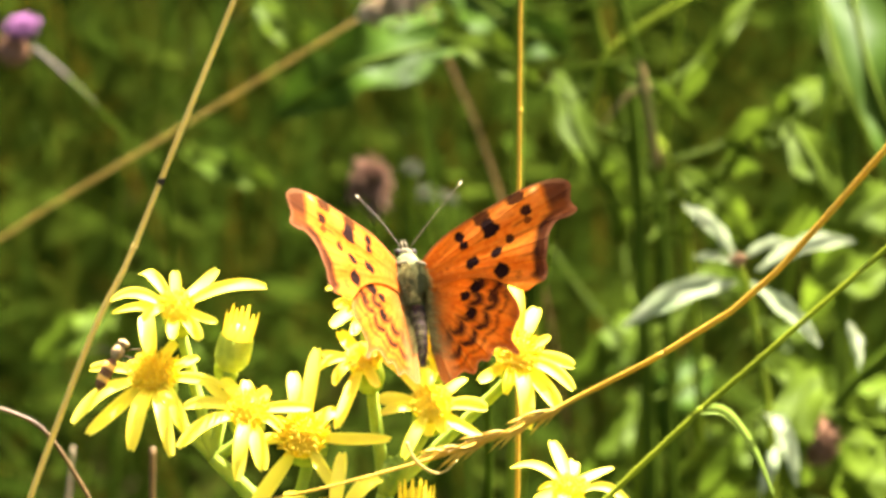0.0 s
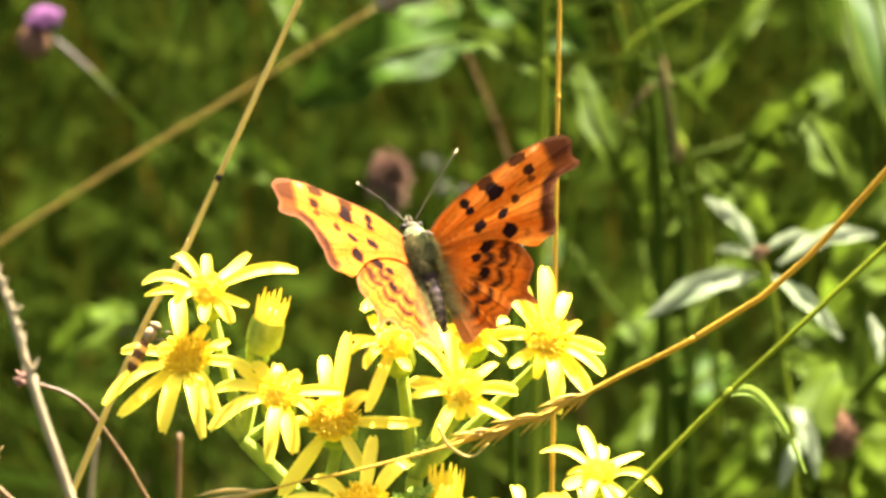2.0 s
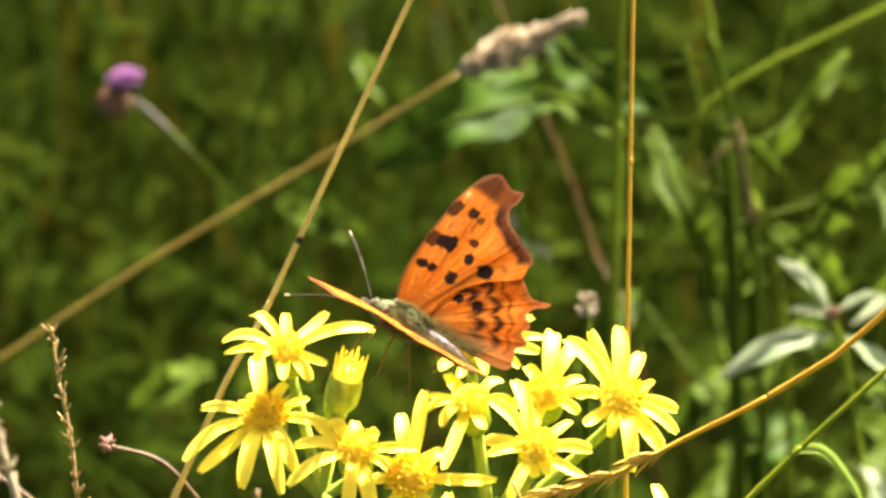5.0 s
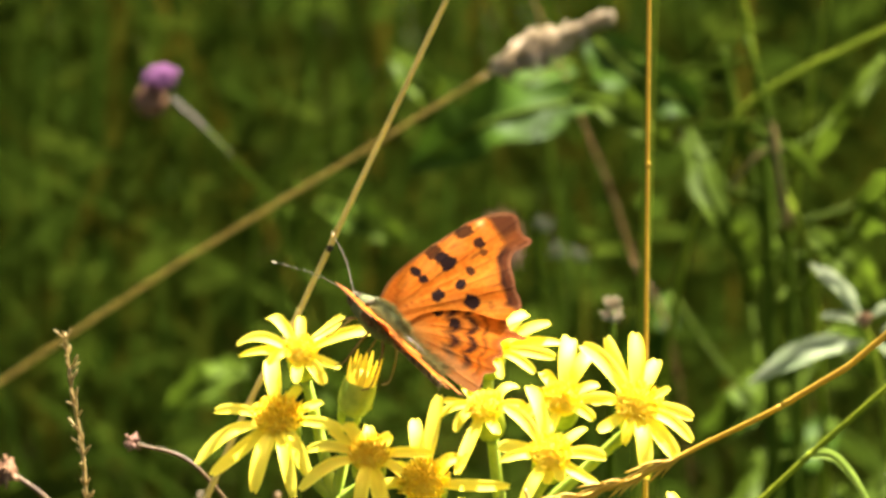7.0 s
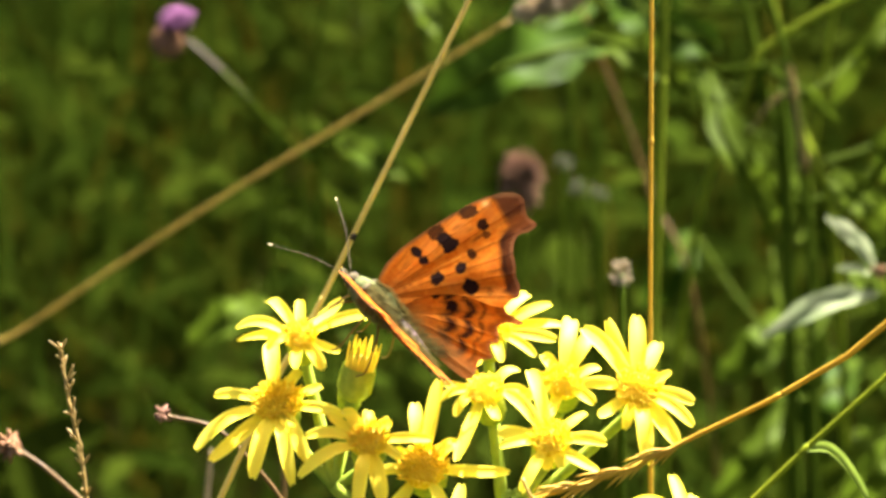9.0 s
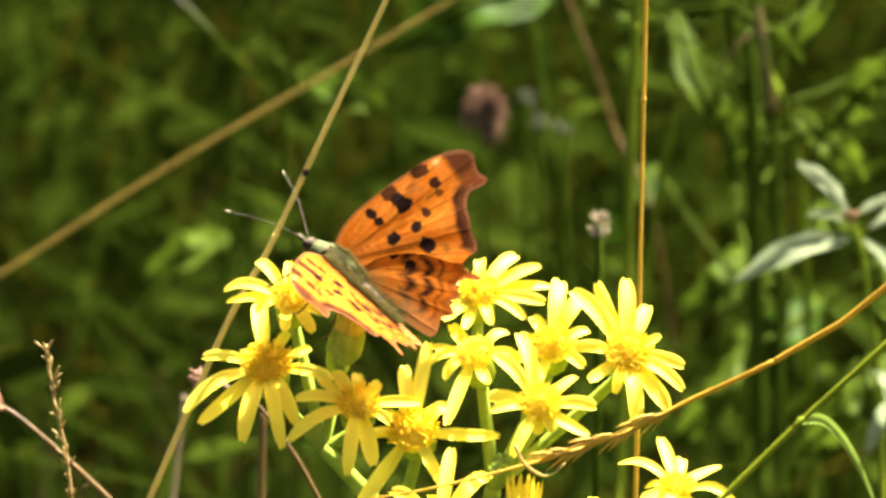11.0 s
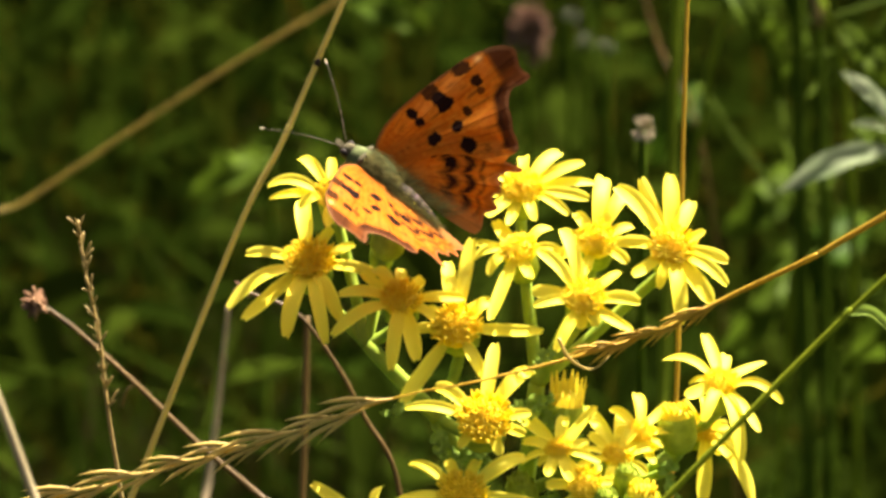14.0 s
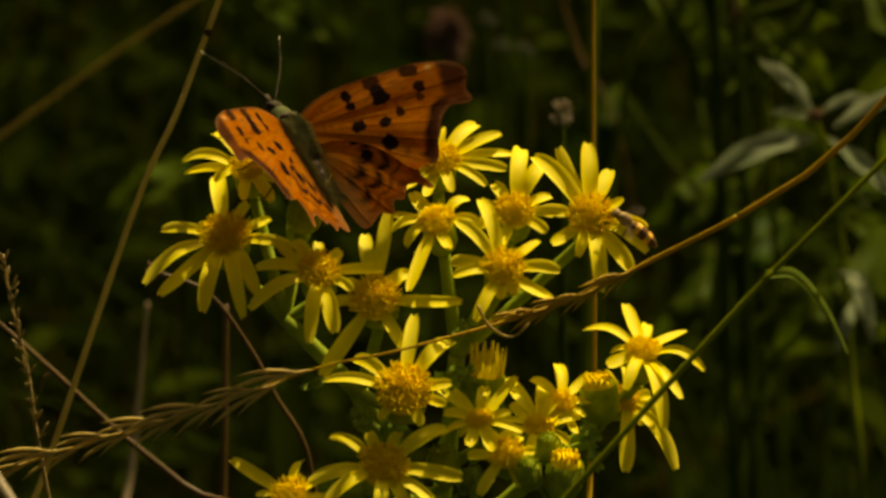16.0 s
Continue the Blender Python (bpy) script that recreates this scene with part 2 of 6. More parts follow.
SCALE_M = material("knapweed_scales", stuff_build([(0.1920, 0.1080, 0.0600), (0.3120, 0.1800, 0.0960), (0.1200, 0.0600, 0.0360)], 0.05, 0.5, 300))
CLEAR = material("clear_wing", clear_build)
BRONZE = material("bronze_thorax", plain_build((0.40, 0.28, 0.12), (0.18, 0.12, 0.04), 900, 0.7))
SPROUT_M = material("sprout_leaf", green_build((0.1820, 0.2600, 0.0390), (0.1120, 0.1755, 0.0263), 200, 0.4))
BANDS = material("banded_abdomen", band_build)


# ---- places, in metres ----
HEADS_A = (
    ((-0.0185, -0.0008, 0.6983), (-0.075, -0.449, 0.890), 3.4, [(170, 9.3), (-141, 12.6), (-128, 12.1), (-94, 12.4), (-72, 14.0), (-56, 10.5), (-9, 9.4), (38, 6.7), (106, 11.9)]),
    ((-0.0153, 0.0029, 0.7070), (-0.093, -0.400, 0.912), 2.4, [(172, 9.6), (-172, 8.7), (135, 9.3), (103, 6.6), (63, 8.8), (29, 12.6), (-15, 6.1), (-84, 5.9), (-140, 4.9)]),
    ((-0.0057, -0.0085, 0.6965), (0.000, -0.450, 0.893), 2.8, [(-148, 10.7), (-98, 11.1), (-79, 9.6), (174, 8.3), (122, 6.8), (52, 4.8), (7, 8.4), (144, 6.7)]),
)
HEADS_B = (
    ((0.0019, -0.0093, 0.6927), (-0.143, -0.574, 0.806), 3.3, [(-117, 12.5), (3, 11.6), (-51, 8.8), (109, 9.8), (92, 12.6), (155, 5.4), (46, 6.1)]),
    ((0.0054, -0.0230, 0.6858), (0.000, -0.503, 0.864), 3.6, [(169, 10.3), (137, 9.1), (83, 11.8), (53, 10.7), (-68, 5.6), (-130, 5.0)]),
    ((0.0025, -0.0284, 0.6774), (0.094, -0.492, 0.866), 3.2, [(27, 10.7), (-17, 10.3), (-51, 9.3), (131, 8.6), (-177, 9.8), (-152, 9.3), (-106, 8.4), (-74, 8.2)]),
)
HEADS_C = (
    ((-0.0100, -0.0283, 0.6731), (-0.232, -0.313, 0.921), 2.6, [(173, 10.4), (-154, 4.5), (107, 6.5), (52, 5.5), (-109, 6.7), (-44, 7.4), (14, 7.1)]),
    ((0.0193, -0.0102, 0.6975), (0.047, -0.494, 0.868), 2.8, [(168, 7.0), (-170, 6.9), (126, 9.2), (98, 11.5), (-102, 4.4), (-77, 4.3), (-121, 9.0), (-45, 7.8), (-1, 7.5), (38, 6.8)]),
    ((0.0112, 0.0101, 0.7043), (0.046, -0.352, 0.935), 2.7, [(50, 9.6), (23, 9.6), (4, 10.3), (-20, 9.2), (-47, 7.8), (-85, 6.0), (-113, 7.2), (-138, 7.6), (-173, 4.7), (80, 7.2)]),
)
HEADS_D = (
    ((0.0213, 0.0022, 0.6999), (0.000, -0.450, 0.893), 2.7, [(82, 12.8), (62, 10.5), (152, 4.9), (-154, 6.1), (-40, 5.6), (-107, 6.6)]),
    ((0.0105, -0.0010, 0.7002), (-0.183, -0.210, 0.960), 2.6, [(-169, 6.6), (-70, 12.5), (-140, 6.2), (25, 5.9), (82, 6.1), (154, 7.1), (-36, 6.5)]),
    ((0.0315, -0.0026, 0.7014), (0.047, -0.541, 0.840), 3.1, [(121, 11.9), (104, 11.4), (85, 11.1), (65, 8.7), (28, 5.3), (-17, 7.7), (-43, 9.0), (-64, 10.3), (-87, 10.8), (-111, 6.5), (-141, 7.3), (169, 7.3)]),
)
HEADS_E = (
    ((0.0384, -0.0102, 0.6844), (0.091, -0.164, 0.982), 2.3, [(116, 9.1), (148, 4.2), (71, 9.5), (51, 7.1), (10, 8.1), (-50, 8.6), (-108, 12.8), (-93, 10.4), (-139, 8.2)]),
    ((0.0363, -0.0087, 0.6762), (0.288, -0.582, 0.760), 2.0, [(-77, 11.5), (-110, 10.2), (-77, 4.2), (149, 3.0), (-3, 4.0)]),
    ((0.0157, -0.0222, 0.6807), (-0.092, -0.351, 0.932), 1.7, [(139, 9.0), (94, 5.8), (66, 8.3), (-11, 5.9), (-59, 6.3), (-129, 3.4), (-152, 5.3), (-44, 6.1)]),
)
HEADS_F = (
    ((0.0237, -0.0200, 0.6783), (0.092, -0.226, 0.970), 2.0, [(60, 10.1), (86, 11.7), (42, 8.3), (113, 5.1), (3, 6.1), (33, 8.2), (-129, 5.7)]),
    ((0.0271, -0.0158, 0.6799), (0.188, -0.316, 0.930), 1.8, [(108, 5.4), (63, 7.1), (25, 6.0), (-22, 4.5), (-151, 5.4), (-99, 5.3)]),
    ((0.0191, -0.0268, 0.6781), (-0.095, -0.535, 0.839), 2.3, [(-116, 6.7), (-167, 5.1), (143, 4.0), (-61, 4.8), (14, 3.7)]),
)
FLOWERS = (*HEADS_A, *HEADS_B, *HEADS_C, *HEADS_D, *HEADS_E, *HEADS_F)
BUDS = (
    ((-0.0069, -0.0017, 0.7046), (0.251, 0.097, 0.963), 2.4),  # closed
    ((-0.0086, 0.0018, 0.6992), (0.000, 0.053, 0.999), 1.6),  # a
    ((0.0248, -0.0252, 0.6790), (0.000, -0.171, 0.985), 1.7),  # g1
    ((0.0219, -0.0293, 0.6777), (0.000, -0.171, 0.985), 1.7),  # g2
    ((0.0269, -0.0282, 0.6775), (0.101, 0.053, 0.993), 2.5),  # g3
    ((0.0321, -0.0130, 0.6809), (-0.100, 0.164, 0.981), 2.6),  # g4
    ((0.0105, -0.0225, 0.6757), (-0.199, 0.052, 0.979), 2.1),  # g5
    ((0.0170, -0.0123, 0.6825), (0.100, 0.164, 0.981), 2.6),  # g6
)
STRAW_SLANT = [(-0.0147, 0.0480, 0.7170), (-0.0234, 0.0388, 0.6991), (-0.0305, 0.0324, 0.6864), (-0.0462, 0.0144, 0.6512)]
STRAW_UPRIGHT = [(0.0359, 0.0434, 0.7190), (0.0351, 0.0309, 0.6946), (0.0343, 0.0170, 0.6672), (0.0333, 0.0101, 0.6538)]
STRAW_FAR = [(-0.0921, 0.2704, 0.5783), (-0.0545, 0.2804, 0.6014), (-0.0170, 0.2885, 0.6229), (0.0168, 0.2964, 0.6423)]
STRAW_FAR_HEAD = [(0.0166, 0.2964, 0.6423), (0.0281, 0.2985, 0.6473), (0.0416, 0.3008, 0.6531)]
GRASS_A = [(0.0766, 0.3312, 0.6398), (0.0780, 0.3280, 0.6326), (0.0807, 0.3232, 0.6219), (0.0839, 0.3173, 0.6089)]
GRASS_B = [(0.0980, 0.3192, 0.6397), (0.0901, 0.3180, 0.6361), (0.0786, 0.3158, 0.6297), (0.0728, 0.3137, 0.6242), (0.0701, 0.3102, 0.6160)]
GRASS_C = [(0.0965, 0.3582, 0.6288), (0.0954, 0.3556, 0.6226), (0.0921, 0.3480, 0.6050), (0.0897, 0.3397, 0.5856)]
GRASS_D = [(0.0848, 0.3508, 0.5855), (0.0849, 0.3437, 0.5693), (0.0855, 0.3327, 0.5443), (0.0865, 0.3218, 0.5193)]
GRASS_E = [(0.1318, 0.3508, 0.6155), (0.1306, 0.3468, 0.6063), (0.1281, 0.3416, 0.5942), (0.1253, 0.3365, 0.5821)]
GRASS_F = [(0.0244, 0.4266, 0.6026), (0.0329, 0.4175, 0.5826), (0.0369, 0.4068, 0.5586)]
GRASS_G = [(-0.0301, 0.4444, 0.5874), (-0.0348, 0.4345, 0.5642), (-0.0367, 0.4215, 0.5342)]
RYE = [(0.0580, -0.0229, 0.7167), (0.0489, -0.0218, 0.7100), (0.0389, -0.0196, 0.7033), (0.0298, -0.0225, 0.6998), (0.0207, -0.0257, 0.6981), (0.0109, -0.0277, 0.6962), (0.0027, -0.0286, 0.6945), (-0.0050, -0.0276, 0.6923), (-0.0148, -0.0282, 0.6890), (-0.0238, -0.0287, 0.6859), (-0.0345, -0.0283, 0.6824), (-0.0453, -0.0279, 0.6788), (-0.0608, -0.0272, 0.6736)]
PANICLE = [(-0.0506, 0.0018, 0.7036), (-0.0496, -0.0014, 0.6973), (-0.0477, -0.0053, 0.6896), (-0.0465, -0.0099, 0.6805), (-0.0445, -0.0157, 0.6692)]
NEAR_STALK = [(-0.0387, -0.0633, 0.7507), (-0.0340, -0.0683, 0.7399), (-0.0308, -0.0729, 0.7297), (-0.0267, -0.0782, 0.7182)]
SEEDHEAD = [(-0.0631, 0.0497, 0.6654), (-0.0574, 0.0479, 0.6619), (-0.0477, 0.0440, 0.6541), (-0.0381, 0.0398, 0.6459), (-0.0280, 0.0359, 0.6383)]
DARK_STEM = [(-0.0305, 0.0356, 0.6759), (-0.0227, 0.0340, 0.6726), (-0.0168, 0.0302, 0.6650), (-0.0131, 0.0268, 0.6581), (-0.0094, 0.0237, 0.6520), (-0.0074, 0.0188, 0.6422)]
DARK_STEM_B = [(-0.0226, 0.0840, 0.6446), (-0.0229, 0.0772, 0.6313), (-0.0234, 0.0703, 0.6177)]
PALE_BLADE = [(-0.0404, 0.1556, 0.6089), (-0.0420, 0.1488, 0.5956), (-0.0439, 0.1416, 0.5814)]
GREEN_BLADE = [(0.0638, -0.0358, 0.7204), (0.0516, -0.0408, 0.7103), (0.0372, -0.0472, 0.6974), (0.0234, -0.0535, 0.6847)]
SPROUT = [(0.0518, -0.0388, 0.7098), (0.0555, -0.0380, 0.7092), (0.0592, -0.0391, 0.7049), (0.0621, -0.0409, 0.6991)]
STEM_A = [(0.0785, 0.3130, 0.6188), (0.0802, 0.3052, 0.6012), (0.0811, 0.2896, 0.5659), (0.0823, 0.2741, 0.5306)]
STEM_B = [(0.0736, 0.3041, 0.6478), (0.0795, 0.2953, 0.6283), (0.0829, 0.2865, 0.6088), (0.0841, 0.2714, 0.5744), (0.0849, 0.2562, 0.5400)]
STEM_D = [(0.0731, 0.3599, 0.6253), (0.0762, 0.3543, 0.6130), (0.0818, 0.3443, 0.5908)]
STEM_RIGHT = [(0.1377, 0.3590, 0.6304), (0.1342, 0.3396, 0.5860), (0.1321, 0.3235, 0.5490), (0.1301, 0.3073, 0.5120)]
STEM_LEFT = [(-0.0439, 0.4635, 0.5497), (-0.0461, 0.4469, 0.5118), (-0.0480, 0.4223, 0.4556)]
HOOK = [(0.0813, 0.2929, 0.6231), (0.0794, 0.2939, 0.6252), (0.0750, 0.2930, 0.6225), (0.0701, 0.2906, 0.6166)]
TWIG = [(0.0414, 0.3723, 0.6003), (0.0473, 0.3662, 0.5870), (0.0525, 0.3595, 0.5725)]
GREENSTEM_MID = [(0.0463, 0.2107, 0.6810), (0.0457, 0.2023, 0.6620), (0.0444, 0.1870, 0.6268), (0.0429, 0.1694, 0.5867)]
KNAP_STEM = [(-0.0586, 0.3510, 0.6157), (-0.0518, 0.3483, 0.6102), (-0.0440, 0.3447, 0.6029), (-0.0300, 0.3474, 0.5857)]
SILVER_STEM = [(0.0900, 0.2047, 0.6223), (0.0922, 0.2021, 0.6166), (0.0942, 0.1965, 0.6042), (0.0957, 0.1924, 0.5949), (0.0965, 0.1846, 0.5774)]
BUD_STEM = [(0.1135, 0.2189, 0.5825), (0.1174, 0.2207, 0.5870), (0.1269, 0.2235, 0.5946)]
PURPLE = (-0.0606, 0.3534, 0.6172)
KNAP_BUD = (0.1095, 0.2163, 0.5763)
CLOVER = (0.0212, 0.3812, 0.5655)
WHITE_A = (0.0317, 0.3815, 0.5706)
WHITE_B = (0.0410, 0.3781, 0.5639)
WHITE_C = (0.0358, 0.3972, 0.5570)
SEED = (0.0343, 0.1147, 0.6640)
SILVER = (0.0900, 0.2047, 0.6223)
LEAF_ROWS_A = (
    ((0.1213, 0.2854, 0.6601), (0.1224, 0.2435, 0.6445), (0.1326, 0.2249, 0.6233), 15, 2),
    ((0.0979, 0.2858, 0.6088), (0.1009, 0.2682, 0.6237), (0.1097, 0.2709, 0.6260), 11, 1),
    ((0.1091, 0.2710, 0.6260), (0.1130, 0.2496, 0.6202), (0.1060, 0.2514, 0.6059), 10, 1),
    ((0.0396, 0.3375, 0.6206), (0.0174, 0.3157, 0.6233), (-0.0014, 0.3140, 0.6122), 17, 2),
    ((0.0359, 0.3288, 0.6252), (0.0481, 0.3106, 0.6274), (0.0590, 0.3132, 0.6170), 9, 1),
    ((0.0630, 0.3244, 0.6181), (0.0671, 0.2970, 0.6109), (0.0765, 0.2924, 0.5966), 8, 1),
    ((0.0384, 0.3977, 0.6080), (0.0242, 0.3750, 0.6096), (0.0125, 0.3739, 0.6009), 16, 2),
    ((0.0428, 0.3619, 0.6265), (0.0533, 0.3413, 0.6232), (0.0680, 0.3450, 0.6159), 15, 2),
)
LEAF_ROWS_B = (
    ((0.1094, 0.3387, 0.6309), (0.0990, 0.3229, 0.6237), (0.0926, 0.3292, 0.6074), 5, 1),
    ((0.1272, 0.3484, 0.6051), (0.1204, 0.3353, 0.6045), (0.1171, 0.3445, 0.5952), 8, 1),
    ((0.1352, 0.2649, 0.5653), (0.1230, 0.2484, 0.5686), (0.1160, 0.2523, 0.5594), 9, 0),
    ((0.1119, 0.3047, 0.5538), (0.1175, 0.2869, 0.5561), (0.1246, 0.2898, 0.5462), 8, 1),
    ((0.0897, 0.2560, 0.5400), (0.0950, 0.2438, 0.5551), (0.1012, 0.2535, 0.5605), 9, 0),
    ((0.1135, 0.2559, 0.5423), (0.1072, 0.2451, 0.5594), (0.1032, 0.2554, 0.5650), 8, 1),
    ((0.1317, 0.2717, 0.5307), (0.1243, 0.2655, 0.5579), (0.1258, 0.2805, 0.5748), 8, 0),
    ((0.1008, 0.3163, 0.5292), (0.1085, 0.2976, 0.5297), (0.1207, 0.3010, 0.5215), 8, 0),
)
LEAF_ROWS_C = (
    ((0.0801, 0.3352, 0.5699), (0.0766, 0.3250, 0.5887), (0.0716, 0.3366, 0.5970), 7, 0),
    ((0.0929, 0.3231, 0.5935), (0.0996, 0.3040, 0.5932), (0.1071, 0.3064, 0.5819), 8, 1),
    ((0.1056, 0.3334, 0.5687), (0.1144, 0.3149, 0.5822), (0.1231, 0.3201, 0.5900), 9, 0),
    ((0.1345, 0.3565, 0.5745), (0.1263, 0.3382, 0.5743), (0.1218, 0.3418, 0.5647), 8, 2),
    ((-0.0582, 0.3973, 0.5470), (-0.0455, 0.3786, 0.5604), (-0.0356, 0.3830, 0.5666), 12, 0),
    ((-0.0366, 0.3963, 0.5470), (-0.0448, 0.3788, 0.5609), (-0.0540, 0.3833, 0.5653), 10, 0),
    ((-0.0255, 0.4329, 0.5568), (-0.0141, 0.4099, 0.5605), (-0.0033, 0.4092, 0.5550), 10, 0),
    ((-0.0645, 0.4115, 0.5536), (-0.0524, 0.3976, 0.5657), (-0.0434, 0.4071, 0.5707), 9, 0),
)
LEAF_ROWS_D = (
    ((-0.0054, 0.4286, 0.5991), (0.0017, 0.4138, 0.5959), (0.0089, 0.4215, 0.5844), 9, 0),
    ((-0.0694, 0.4060, 0.5654), (-0.0595, 0.4013, 0.5733), (-0.0510, 0.4191, 0.5723), 7, 0),
    ((0.1369, 0.3029, 0.5772), (0.1241, 0.2863, 0.5803), (0.1171, 0.2900, 0.5706), 12, 1),
    ((0.1304, 0.2432, 0.5650), (0.1179, 0.2295, 0.5750), (0.1109, 0.2385, 0.5772), 12, 1),
    ((0.1107, 0.2310, 0.5849), (0.1031, 0.2112, 0.5814), (0.1023, 0.2124, 0.5666), 10, 1),
    ((0.1021, 0.3408, 0.5354), (0.0914, 0.3220, 0.5338), (0.0869, 0.3237, 0.5197), 12, 2),
    ((0.1462, 0.3375, 0.5823), (0.1325, 0.3190, 0.5810), (0.1255, 0.3212, 0.5678), 13, 1),
    ((0.1263, 0.2325, 0.5651), (0.1193, 0.2152, 0.5674), (0.1161, 0.2192, 0.5587), 11, 1),
)
LEAF_ROWS_E = (
    ((0.0877, 0.3641, 0.5371), (0.0790, 0.3499, 0.5335), (0.0705, 0.3581, 0.5216), 11, 0),
    ((0.0945, 0.3581, 0.5242), (0.0834, 0.3419, 0.5160), (0.0770, 0.3465, 0.4958), 10, 1),
    ((0.0655, 0.3915, 0.5471), (0.0588, 0.3768, 0.5428), (0.0537, 0.3839, 0.5286), 10, 2),
    ((0.1134, 0.2729, 0.6607), (0.1139, 0.2332, 0.6501), (0.1217, 0.2167, 0.6332), 3, 1),
    ((0.0751, 0.3150, 0.6229), (0.0827, 0.2966, 0.6241), (0.0911, 0.2997, 0.6149), 4, 1),
    ((0.0877, 0.2932, 0.5249), (0.0961, 0.2808, 0.5400), (0.1064, 0.2902, 0.5450), 7, 1),
    ((0.1147, 0.3265, 0.5539), (0.1201, 0.3072, 0.5529), (0.1277, 0.3093, 0.5410), 9, 0),
    ((0.1013, 0.3411, 0.5609), (0.1052, 0.3230, 0.5623), (0.1120, 0.3266, 0.5539), 8, 0),
)
LEAF_ROWS_F = (
    ((0.1155, 0.3358, 0.6001), (0.1189, 0.3262, 0.6085), (0.1257, 0.3388, 0.6081), 7, 1),
    ((0.0684, 0.3280, 0.5025), (0.0763, 0.3213, 0.5180), (0.0839, 0.3367, 0.5240), 8, 0),
    ((-0.0683, 0.4415, 0.5718), (-0.0714, 0.4252, 0.5642), (-0.0733, 0.4310, 0.5472), 9, 0),
    ((-0.0456, 0.4159, 0.5159), (-0.0561, 0.4036, 0.5167), (-0.0667, 0.4121, 0.5050), 10, 0),
    ((-0.0133, 0.4186, 0.5008), (-0.0218, 0.4060, 0.5135), (-0.0308, 0.4152, 0.5160), 9, 0),
)
LEAVES = (*LEAF_ROWS_A, *LEAF_ROWS_B, *LEAF_ROWS_C, *LEAF_ROWS_D, *LEAF_ROWS_E, *LEAF_ROWS_F)
SILVER_LEAVES = (
    ((0.0900, 0.2047, 0.6223), (0.0784, 0.2025, 0.6360)),
    ((0.0899, 0.2031, 0.6187), (0.0663, 0.1934, 0.6140)),
    ((0.0928, 0.2029, 0.6187), (0.1051, 0.1900, 0.6105)),
    ((0.0906, 0.2049, 0.6228), (0.0994, 0.1987, 0.6296)),
    ((0.0939, 0.2038, 0.6207), (0.1121, 0.1980, 0.6293)),
    ((0.0894, 0.2045, 0.6218), (0.0804, 0.1982, 0.6265)),
    ((0.0972, 0.1896, 0.5887), (0.0926, 0.1786, 0.5832)),
    ((0.0962, 0.1919, 0.5939), (0.0999, 0.1792, 0.5852)),
    ((0.0945, 0.1922, 0.5944), (0.0990, 0.1837, 0.5954)),
    ((0.1138, 0.1949, 0.6027), (0.1105, 0.1917, 0.6148)),
)
